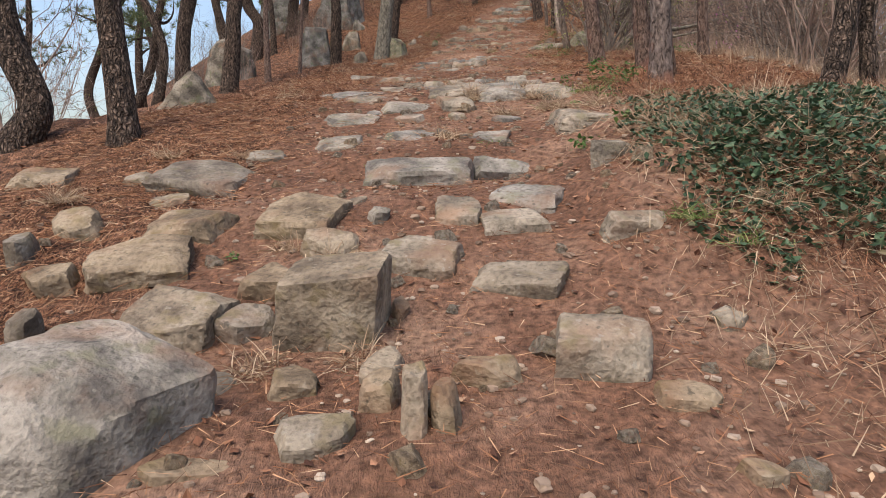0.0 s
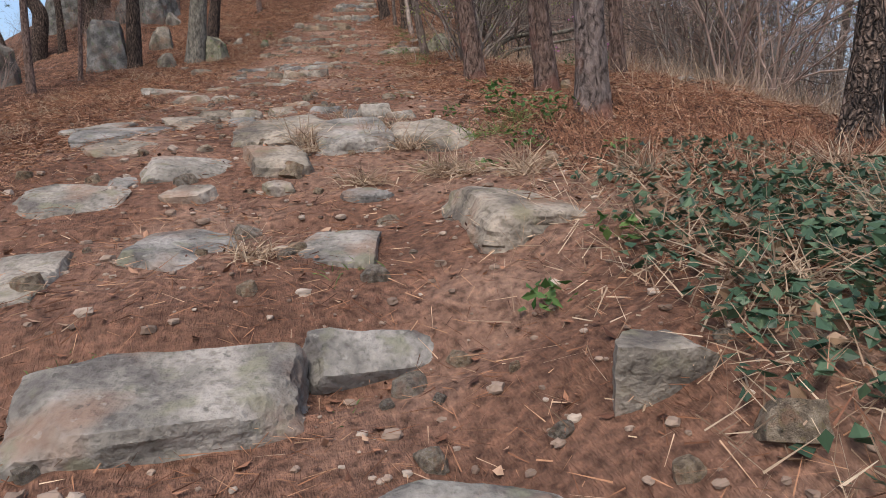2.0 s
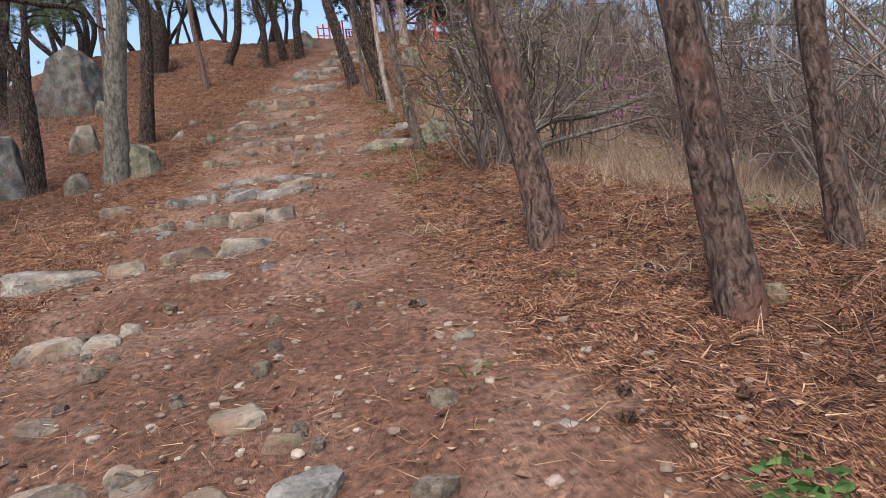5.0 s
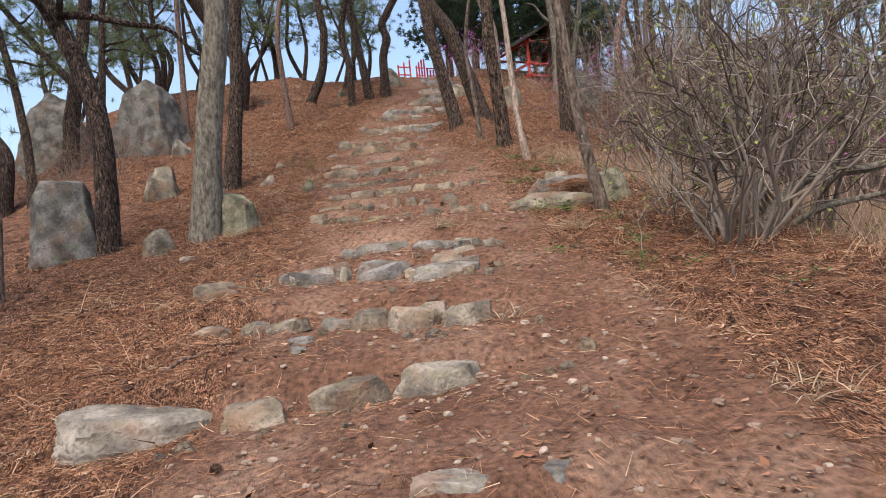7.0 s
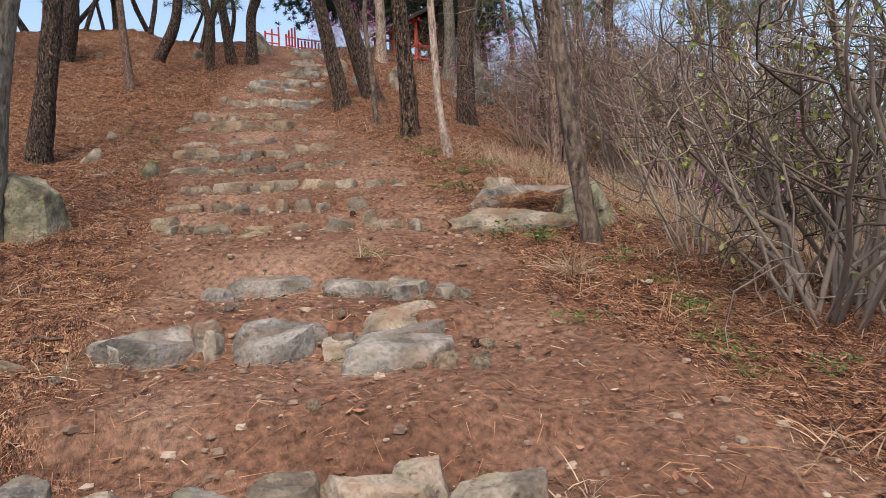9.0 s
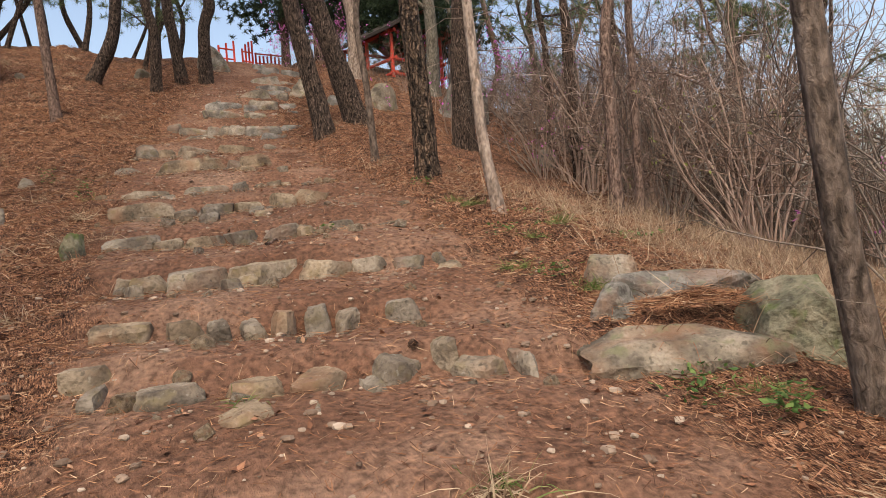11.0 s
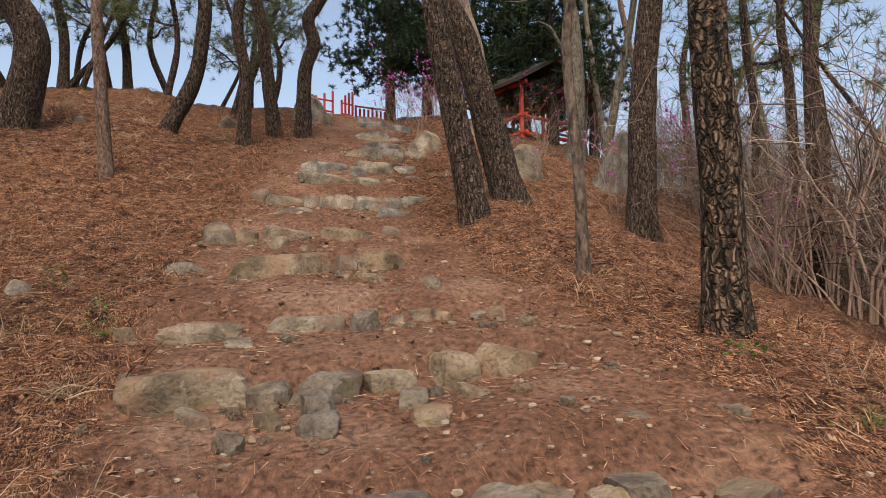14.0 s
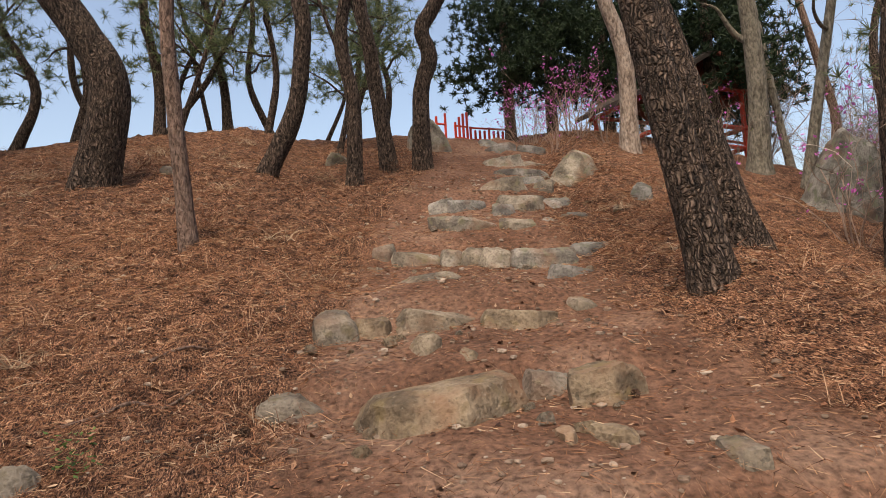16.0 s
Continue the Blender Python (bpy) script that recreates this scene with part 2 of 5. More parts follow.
# ---- ground ----
KNOT_Y = (-60, -6, 0, 2.8, 4.1, 5, 6, 7.1, 7.8, 9.4, 10.8, 12.1, 13.7, 14.6, 15.6, 16.8, 17.8, 18.7, 20.3, 21.1, 22.5, 23.1, 24.6, 27.2, 29.5, 31, 33.5, 36, 42, 60, 200)
KNOT_Z = (-12, -1.2, 0.25, 0.88, 1.36, 1.55, 1.9, 2.3, 2.46, 2.78, 3.02, 3.27, 3.6, 3.83, 4.1, 4.4, 4.65, 4.86, 5.3, 5.54, 5.92, 6.1, 6.55, 7.72, 8.7, 9.4, 10.2, 10.8, 10.9, 8, -30)
# step rows: y at x = 1, its change with x, and from where to where they run in x
STEPS = ((4.62, 0.0, -0.45, 0.6), (10.05, -0.05, -0.9, 0.7), (11.75, -0.03, -1.3, 0.7), (12.6, -0.42, -1.0, 0.9), (13.75, -0.33, -0.4, 1.2), (14.55, -0.5, 0.2, 1.4), (15.98, -0.42, 0.0, 1.8), (16.7, -0.32, 0.1, 1.6), (17.62, -0.4, 0.2, 2.2),
         (18.78, -0.25, 0.3, 2.3), (19.87, -0.1, 0.3, 2.3), (20.73, -0.1, 0.4, 2.4), (22.2, -0.15, 0.5, 2.2), (23.42, -0.18, 0.7, 2.2), (25.16, -0.29, 1.3, 3.3), (26.45, -0.11, 2.1, 3.7))


def ease(a, b, v):
    t = np.clip((v - a) / (b - a), 0, 1)
    return t * t * (3 - 2 * t)


def slope(x, y):
    """The hillside without its steps and lumps."""
    z = np.interp(y, KNOT_Y, KNOT_Z) + (0.03 + 0.06 * ease(5, 9, y)) * (np.clip(x, -3, 3) - 1)
    z = z + 0.4 * ease(22, 26, y) * (1 - ease(-0.2, 1.2, x))
    z = z + (0.15 + 0.2 * ease(20, 23, y)) * ease(centre(y) + 1.0, centre(y) + 2.0, x) * ease(16.5, 19, y)
    z = z + 0.3 * ease(0.5, 1.35, x) * ease(2.6, 4.0, y) * (1 - ease(5.0, 6.6, y))
    z = z - (0.22 - 0.15 * ease(23, 28, y)) * (np.clip(x, 3.4, 14) - 3.4) - 0.3 * np.maximum(x - 14, 0) - 0.28 * np.maximum(x - 8.5, 0)
    return z - 0.05 * np.minimum(np.minimum(x + 2.5, 0) ** 2, 36) - 0.6 * np.maximum(-8.5 - x, 0)


def centre(y):
    """Where the trail's middle runs."""
    return np.interp(y, (-5, 0, 3, 7, 11, 14, 17, 20, 23, 26, 30, 34), (0.2, 0.2, 0.2, 0.3, 0.3, 0.7, 1.2, 1.5, 1.75, 2.4, 3.9, 5))


def trail(x, y):
    """1 on the trodden soil, 0 in the litter beside it."""
    half = np.interp(y, (0, 4, 8, 12, 16, 20, 24, 30), (2.3, 1.5, 1.3, 1.2, 1.2, 1.35, 1.05, 0.8))
    strip = np.interp(y, (7, 9, 11, 13, 15), (1.0, 0.95, 1.3, 1.6, 1.5))
    bare = ease(7.5, 8.5, y) * (1 - ease(13.5, 15, y)) * (1 - ease(0.15, 0.5, np.abs(x - strip)))
    return np.maximum(1 - ease(half * 0.7, half * 1.35, np.abs(x - centre(y))), bare)


def ground_z(x, y):
    """The hillside with the treads between its step rows."""
    z = slope(x, y)
    add = np.zeros_like(np.asarray(z, float))
    for (y0, b0, l0, r0), (y1, b1, l1, r1) in zip(STEPS, STEPS[1:] + ((28.6, 0.0, 3, 4.5),)):
        a, b = y0 + b0 * (x - 1), y1 + b1 * (x - 1)
        if y1 - y0 > 2.5:
            b = a + 1.3
        rise = np.interp(b, KNOT_Y, KNOT_Z) - np.interp(a, KNOT_Y, KNOT_Z)
        u = (y - a) / np.maximum(b - a, 0.3)
        side = ease(l0 - 0.5, l0 - 0.05, x) * (1 - ease(r0 + 0.05, r0 + 0.5, x))
        step = np.minimum(0.55, 0.13 / np.maximum(rise, 0.05))
        shape = step * (ease(0.08, 0.36, u) - u - 0.22 * (1 - ease(0.08, 0.36, u)) - 0.22 * ease(0.85, 1.0, u))
        add = add + np.where((u >= 0) & (u < 1), rise * shape * side, 0)
    return z + add


def centre_line(y):
    return 0.25 if y < 11 else 0.3 + 0.2 * (y - 11) * 0.65


def lump(x, y):
    s = 0.0
    wild = 1.0 + (1.9 if y > 17 else 1.1) * min(max((abs(x - centre_line(y)) - 0.9) / 0.8, 0.0), 1.0)
    for f, a in ((0.7, 0.055), (2.3, 0.03), (5.5, 0.02), (11, 0.011), (24, 0.005)):
        s += a * noise.noise((x * f, y * f, f * 3.1)) * (wild if f > 1 else 1)
    return s


def at(x, y):
    return float(ground_z(np.float64(x), np.float64(y)))


def build_ground():
    xs = np.concatenate([[-400, -150, -70, -40, -25, -16, -12, -9, -7.5, -6.5], np.arange(-6, -2.6, 0.25), np.arange(-2.5, 4.3, 0.065), np.arange(4.4, 12, 0.25), [12.5, 14, 16, 20, 28, 45, 80, 160, 400]])
    ys = np.concatenate([[-300, -100, -40, -15, -6, -3, -1.5, -0.6], np.arange(0, 28, 0.065), np.arange(28.2, 40, 0.3), [42, 46, 52, 60, 90, 200, 500]])
    X, Y = np.meshgrid(xs, ys)
    Z = ground_z(X, Y)
    near = (X > -7) & (X < 13) & (Y > -2) & (Y < 41)
    flat = Z.ravel()
    for i in np.nonzero(near.ravel())[0]:
        flat[i] += lump(X.flat[i], Y.flat[i])
    verts = np.stack([X.ravel(), Y.ravel(), flat], 1)
    n, w = len(ys), len(xs)
    a = (np.arange(n - 1)[:, None] * w + np.arange(w - 1)).ravel()
    faces = np.stack([a, a + 1, a + w + 1, a + w], 1)
    me = bpy.data.meshes.new("ground")
    me.from_pydata(verts.tolist(), [], faces.tolist())
    me.shade_smooth()
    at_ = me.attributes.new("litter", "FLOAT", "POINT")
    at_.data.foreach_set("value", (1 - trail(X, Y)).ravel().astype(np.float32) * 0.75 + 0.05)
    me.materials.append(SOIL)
    return tagged(new("ground", me), "reddish trodden soil with brown pine litter on a hillside", "ground", kind="structure")


build_ground()


# ---- makers ----
def mesh_object(name, verts, faces, mat, parent=None, smooth=True, label=""):
    me = bpy.data.meshes.new(name)
    me.from_pydata(np.asarray(verts).tolist(), [], [list(map(int, f)) for f in faces])
    if smooth:
        me.shade_smooth()
    me.materials.append(mat)
    ob = new(name, me)
    if parent:
        ob.parent = parent
    if label:
        tagged(ob, label)
    return ob


def box_shell(n):
    """Points and quads of a cube's surface, n cells along each edge."""
    index, verts, faces = {}, [], []

    def vid(p):
        if p not in index:
            index[p] = len(verts)
            verts.append([2 * c / n - 1 for c in p])
        return index[p]
    for ax in range(3):
        b, c = (ax + 1) % 3, (ax + 2) % 3
        for side in (0, n):
            for i in range(n):
                for j in range(n):
                    quad = []
                    for di, dj in ((0, 0), (1, 0), (1, 1), (0, 1)):
                        p = [0, 0, 0]
                        p[ax], p[b], p[c] = side, i + di, j + dj
                        quad.append(vid(tuple(p)))
                    faces.append(quad if side else quad[::-1])
    return np.array(verts, float), faces


SHELLS = {n: box_shell(n) for n in (5, 8, 11, 16, 24)}


def rock_shape(rng, cells=8, cuts=4, flat_top=True, rough=0.05, corners=0, lean_in=0.2):
    """A broken stone in the box from -1 to 1: a many-cornered block with chipped faces."""
    p, faces = SHELLS[cells]
    n = int(rng.integers(5, 9))
    ang = (np.arange(n) + rng.uniform(-0.36, 0.36, n)) * 2 * np.pi / n + rng.uniform(0, 6)
    rad = np.minimum(1 / np.maximum(np.abs(np.cos(ang)), np.abs(np.sin(ang))), 1.25) * rng.uniform(0.8, 1.06, n)
    if corners == 4:
        n = 4
        ang = (np.arange(4) + 0.5 + rng.uniform(-0.07, 0.07, 4)) * np.pi / 2
        rad = rng.uniform(1.25, 1.4, 4)
    cx, cy = rad * np.cos(ang), rad * np.sin(ang)
    m = np.abs(p[:, :2]).max(1)
    th = np.arctan2(p[:, 1], p[:, 0])
    reach = np.full(len(p), 9.0)
    for i in range(n):
        j = (i + 1) % n
        ex, ey = cx[j] - cx[i], cy[j] - cy[i]
        den = np.cos(th) * ey - np.sin(th) * ex
        t = (cx[i] * ey - cy[i] * ex) / np.where(np.abs(den) < 1e-6, 1e-6, den)
        reach = np.where((t > 0) & (t < reach), t, reach)
    k = rng.uniform(14, 30)
    norm = np.maximum((m ** k + np.abs(p[:, 2]) ** k) ** (1 / k), 1e-6)
    s, zz = m / norm, p[:, 2] / norm
    taper = 1 - rng.uniform(0.2, 1.0) * lean_in * (zz + 1) / 2
    q = np.stack([s * reach * np.cos(th) * taper + rng.uniform(-0.12, 0.12) * zz, s * reach * np.sin(th) * taper, zz], 1)
    for i in range(cuts + (6 if cuts else 2)):
        a2 = rng.uniform(0, 2 * np.pi)
        chip = i >= cuts
        nrm = np.array([np.cos(a2), np.sin(a2), rng.uniform(-0.3, 1.2) if chip else rng.uniform(0.1, 1.6)])
        nrm /= np.linalg.norm(nrm)
        far = (q @ nrm).max() * (rng.uniform(0.86, 0.96) if chip else rng.uniform(0.74, 0.93))
        q = q - np.maximum(q @ nrm - far, 0)[:, None] * nrm * 0.99
    if flat_top:
        q[:, 2] += (rng.uniform(-0.14, 0.14) * q[:, 0] + rng.uniform(-0.1, 0.16) * q[:, 1]) * (q[:, 2] > 0)
    seed = rng.uniform(0, 90, 3)
    for i in range(len(q)):
        v = Vector(q[i] * 1.1 + seed)
        q[i] *= 1 + rough * (noise.noise(v * 1.2) * 1.2 + (0.4 - abs(noise.noise(v * 2.2))) * 1.0 + 0.35 * noise.noise(v * 6))
    lo, hi = q.min(0), q.max(0)
    q[:, :2] = (q[:, :2] - (lo + hi)[:2] / 2) * 2 / (hi - lo)[:2]
    return q, faces


stone_rng = np.random.default_rng(5)
PLACED = []


def stone(x, y, w, d, h, mat=None, sink=0.08, turn=None, label="", group="", lean=0.0, cells=8, name="stone", category="stone", rough=0.06, cuts=4, flat_top=True, front=False, corners=0, lean_in=0.2, lie=0.5):
    """A stone of w by d metres whose front foot is at (x, y) and which stands h above the soil."""
    PLACED.append((x, y, w))
    if front:
        h = max(h, at(x, y + 0.6 * d) - at(x, y - 0.03) + 0.02)
    q, faces = rock_shape(stone_rng, cells, cuts, flat_top, rough, corners, lean_in)
    q = q * (w / 2, d / 2, (h + sink) / 2)
    q[:, 2] += (h - sink) / 2
    ob = mesh_object(name, q, faces, mat or TAN, smooth=False)
    turn = stone_rng.uniform(-14, 14) if turn is None else turn
    yc = y + d * 0.45
    g = (at(x - w * 0.3, yc) + at(x + w * 0.3, yc) + at(x, y) + at(x, y + d)) / 4
    if front:
        g = at(x, y - 0.03)
    dip = math.degrees(math.atan((at(x, y + d) - at(x, y)) / max(d, 0.1))) * lie
    ob.matrix_world = pose(x, yc, g - 0.01, lean if front else dip + lean, stone_rng.uniform(-9, 9) if front else stone_rng.uniform(-4, 4), turn)
    ob.data.set_sharp_from_angle(angle=radians(24))
    ob.data.shade_smooth()
    ob.data.set_sharp_from_angle(angle=radians(24))
    return tagged(ob, label or "weathered tan stone set in the trodden soil", category, group)


def laid(rows, kind, label, group, mat=None):
    """Stones from rows of x, y, width and seen height; kind 'flat' for trodden slabs, 'block' for risers."""
    for x, y, w, h in rows:
        cells = 5 if w < 0.13 else 8 if w < 0.3 else 11
        if kind == "flat":
            stone(x, y, w * 1.05, max(2.4 * h, 0.5 * w), 0.025 + 0.035 * min(w, 0.5) + 0.04 * h, mat, 0.1, None, label, group, cells=cells, cuts=2, rough=0.06, lean_in=0.14, lie=1.0)
        elif kind == "low":
            stone(x, y, w * 1.05, max(0.6 * w, 0.1, 1.1 * h), 0.6 * h + 0.01, mat, 0.12, None, label, group, cells=cells, cuts=3, lie=0.8)
        else:
            stone(x, y, w * 1.2, max(0.65 * w, 0.24, 1.8 * h), 0.72 * h + 0.012, mat, 0.14, stone_rng.uniform(-22, 22), label, group, cells=cells, front=True, cuts=2, lean_in=0.2, rough=0.075)


def set_stones(rows, label, group, mat, step):
    """Stones from rows of x, y, width, depth and height over the soil."""
    for x, y, w, d, h in rows:
        cells = 8 if w < 0.16 else 11 if w < 0.3 else 16
        if step:
            stone(x, y, w * 1.18, max(d, 1.5 * h), 0.9 * h + 0.01, mat, 0.16, stone_rng.uniform(-16, 16), label, group, cells=cells, front=True, cuts=3, lean_in=0.3, rough=0.08)
        else:
            stone(x, y, w * 1.2, max(1.2 * d, 0.14), 0.6 * h + 0.015, mat, 0.12, stone_rng.uniform(-18, 18), label, group, cells=cells, cuts=2, rough=0.07, lean_in=0.18, lie=0.95, corners=4 if w > 0.26 and int(w * 100) % 3 else 0)


def tube(points, radii, sides=8, knobs=0.0, seed=0.0):
    """Verts and quads of a bent tapered tube through points."""
    pts = np.array(points, float)
    verts, faces = [], []
    for i, p in enumerate(pts):
        d = pts[min(i + 1, len(pts) - 1)] - pts[max(i - 1, 0)]
        d /= np.linalg.norm(d) + 1e-9
        s = np.cross(d, (0.0, 1.0, 0.13))
        s /= np.linalg.norm(s) + 1e-9
        t = np.cross(d, s)
        for j in range(sides):
            a = 2 * np.pi * j / sides
            r = radii[i]
            if knobs:
                r *= 1 + knobs * noise.noise((np.cos(a) * 1.6 + seed, np.sin(a) * 1.6, p[2] * 2.2 + seed)) + 0.4 * knobs * noise.noise((np.cos(a) * 5 + seed, np.sin(a) * 5, p[2] * 5))
            verts.append(p + r * (np.cos(a) * s + np.sin(a) * t))
    for i in range(len(pts) - 1):
        for j in range(sides):
            k = (j + 1) % sides
            faces.append((i * sides + j, i * sides + k, (i + 1) * sides + k, (i + 1) * sides + j))
    return verts, faces


def join(chunks):
    verts, faces = [], []
    for v, f in chunks:
        n = len(verts)
        verts.extend(v)
        faces.extend([tuple(i + n for i in q) for q in f])
    return verts, faces


def smooth_line(points, per=5):
    """A Catmull-Rom line through points."""
    p = [np.array(q, float) for q in points]
    p = [2 * p[0] - p[1]] + p + [2 * p[-1] - p[-2]]
    out = []
    for i in range(1, len(p) - 2):
        for s in range(per):
            t = s / per
            out.append(0.5 * (2 * p[i] + (p[i + 1] - p[i - 1]) * t + (2 * p[i - 1] - 5 * p[i] + 4 * p[i + 1] - p[i + 2]) * t * t + (3 * p[i] - p[i - 1] - 3 * p[i + 1] + p[i + 2]) * t ** 3))
    out.append(p[-2])
    return out


def blades(base, way, length, width, droop=0.0, segs=1):
    """Narrow leaves as arrays: from base along way; n by 3 each."""
    n = len(base)
    side = np.cross(way, np.random.default_rng(n).normal(size=(n, 3)))
    side /= np.linalg.norm(side, axis=1)[:, None] + 1e-9
    rows = []
    for s in range(segs + 1):
        t = s / segs
        c = base + way * (length * t)[:, None] - np.array([0, 0, 1.0]) * (droop * length * t * t)[:, None] if np.ndim(droop) else base + way * (length * t)[:, None] - np.array([0, 0, 1.0]) * (droop * length * t * t)[:, None]
        wd = (width * (1 - 0.75 * t) / 2)[:, None]
        rows += [c - side * wd, c + side * wd]
    verts = np.stack(rows, 1).reshape(-1, 3)
    k = 2 * (segs + 1)
    a = (np.arange(n) * k)[:, None] + 2 * np.arange(segs)
    a = a.ravel()
    return verts, np.stack([a, a + 1, a + 3, a + 2], 1)


def leaf_quads(centre_pts, size, rng, flat=0.0, aspect=1.7):
    """Small pointed leaves, as folded quads with six corners."""
    n = len(centre_pts)
    a = rng.normal(size=(n, 3))
    a[:, 2] *= 1 - flat
    a /= np.linalg.norm(a, axis=1)[:, None]
    b = np.cross(a, rng.normal(size=(n, 3)) * (1 - flat) + np.array([0, 0, 1.0]) * flat * 3 + 1e-3)
    b /= np.linalg.norm(b, axis=1)[:, None]
    c = np.cross(a, b)
    L, W = size[:, None], size[:, None] / aspect
    pts = [centre_pts - a * L / 2, centre_pts - b * W / 2 - a * L * 0.1 + c * W * 0.15, centre_pts + a * L / 2, centre_pts + b * W / 2 - a * L * 0.1 + c * W * 0.15]
    verts = np.stack(pts, 1).reshape(-1, 3)
    i = np.arange(n) * 4
    return verts, np.concatenate([np.stack([i, i + 1, i + 2], 1), np.stack([i, i + 2, i + 3], 1)])


def needle_clump_mesh(name, seed, count, radius, length, mat, wide=0.1):
    """A pine bough: tufts of needles round a cloud of twig ends."""
    rng = np.random.default_rng(seed)
    tufts = max(6, count // 26)
    c = rng.normal(size=(tufts, 3)) * (radius * 0.5, radius * 0.5, radius * 0.2)
    base = np.repeat(c, count // tufts, 0)
    way = rng.normal(size=base.shape) + (0, 0, 0.5)
    way /= np.linalg.norm(way, axis=1)[:, None]
    v, f = blades(base, way, rng.uniform(0.6, 1.2, len(base)) * length, np.full(len(base), length * wide))
    me = bpy.data.meshes.new(name)
    me.from_pydata(v.tolist(), [], f.tolist())
    me.materials.append(mat)
    return me


PINE_BOUGHS = [needle_clump_mesh("pine_bough", s, 330, 0.8, 0.17, PINE, 0.075) for s in range(3)]
CEDAR_BOUGHS = [needle_clump_mesh("cedar_bough", 20 + s, 620, 0.8, 0.17, CEDAR, 0.2) for s in range(3)]
tree_rng = np.random.default_rng(11)


def tree(kind, radius, x, y, tail, height=7.5, crown=4, limbs=4, label="", boughs=PINE_BOUGHS, low=0.5, z=None):
    """A tree whose trunk starts at (x, y) and runs through the tail's points, given from its foot."""
    rng = tree_rng
    root = new("tree")
    root.location = (x, y, (at(x, y) if z is None else z) - 0.05)
    pts = [np.array((0.0, 0, -0.25)), np.array((0.0, 0, 0.05))] + [np.array(p, float) for p in tail]
    d = pts[-1] - pts[-2]
    d /= np.linalg.norm(d)
    while pts[-1][2] < height:
        d = d + rng.normal(size=3) * 0.12 + (0, 0, 0.12)
        d /= np.linalg.norm(d)
        pts.append(pts[-1] + d * min(0.9, height * 0.15))
    line = smooth_line(pts, 6)
    zz = np.array([p[2] for p in line])
    rad = radius * np.interp(zz / height, (-0.05, 0.0, 0.03, 0.1, 0.6, 1), (1.7, 1.35, 1.12, 0.98, 0.62, 0.16))
    v, f = tube(line, rad, 14 if radius > 0.07 else 8, 0.16 if kind in ("dark", "bark1", "scaly", "redbark") else 0.07, x * 3)
    mesh_object("trunk", v, f, BARKS[kind], root)
    for i in range(limbs):
        h = rng.uniform(low, 0.95) * height
        k = int(np.argmin(np.abs(zz - h)))
        a, ln = rng.uniform(0, 6.28), rng.uniform(0.7, 1.5) * height * 0.17
        out = np.array((np.cos(a), np.sin(a), rng.uniform(0.1, 0.7)))
        p = [line[k]]
        for s in range(4):
            out = out + rng.normal(size=3) * 0.28
            out /= np.linalg.norm(out)
            p.append(p[-1] + out * ln / 4)
        v, f = tube(smooth_line(p, 3), np.linspace(rad[k] * 0.5, 0.008, 13), 6)
        mesh_object("limb", v, f, BARKS[kind], root)
        if crown:
            for s in (2, 4):
                ob = new("crown", boughs[rng.integers(len(boughs))])
                ob.parent = root
                ob.matrix_local = pose(*p[s], 0, 0, rng.uniform(0, 360)) @ Matrix.Scale(rng.uniform(0.7, 1.15), 4)
    for i in range(crown):
        k = len(line) - 1 - i * 3
        ob = new("crown", boughs[rng.integers(len(boughs))])
        ob.parent = root
        ob.matrix_local = pose(*(line[k] + rng.normal(size=3) * 0.3), 0, 0, rng.uniform(0, 360)) @ Matrix.Scale(rng.uniform(0.9, 1.4), 4)
    words = {"dark": "dark rough-barked pine with a crooked trunk", "bark1": "pine with grey flaking bark over red wood", "redbark": "slim pine with reddish brown peeling bark",
             "red": "thin straight tree with reddish bark", "grey": "smooth grey-barked leafless tree", "brown": "slim leaning tree with smooth brown bark", "pale": "slender pale-barked tree stem", "scaly": "pine trunk with thick brown scaly bark"}
    return tagged(root, label or words[kind] + " on the slope", "tree", "trees on the slope")


def shrub_stems(seed, stems, height, spread, fork=3, thick=0.012, bend=0.3, base=0.14):
    """Bare stems that fork twice: verts and faces of each, and all the twig tips."""
    rng = np.random.default_rng(seed)
    made, tips = [], []

    def grow(chunks, p, d, ln, r, level):
        pts = [p]
        for s in range(5):
            d = d + rng.normal(size=3) * bend * (0.7, 1.0, 1.2)[level] + (0, 0, 0.07)
            d = d / np.linalg.norm(d)
            pts.append(pts[-1] + d * ln / 5)
        chunks.append(tube(pts, np.linspace(r, r * 0.5, 6), 6 if level == 0 else 3))
        if level < 2:
            for s in range(fork):
                q = pts[rng.integers(2, 6)]
                dd = d + rng.normal(size=3) * 0.6
                grow(chunks, q, dd / np.linalg.norm(dd), ln * rng.uniform(0.4, 0.75), r * 0.5, level + 1)
        else:
            tips.extend(pts[2:])
    for i in range(stems):
        a, o = rng.uniform(0, 6.28), rng.uniform(0.2, 1)
        d = np.array((np.cos(a) * o * spread, np.sin(a) * o * spread, 1.0))
        chunks = []
        grow(chunks, np.array((np.cos(a) * base * o, np.sin(a) * base * o, -0.08)), d / np.linalg.norm(d), height * rng.uniform(0.45, 0.7), thick * rng.uniform(0.6, 1.3), 0)
        made.append(join(chunks))
    return made, np.array(tips)


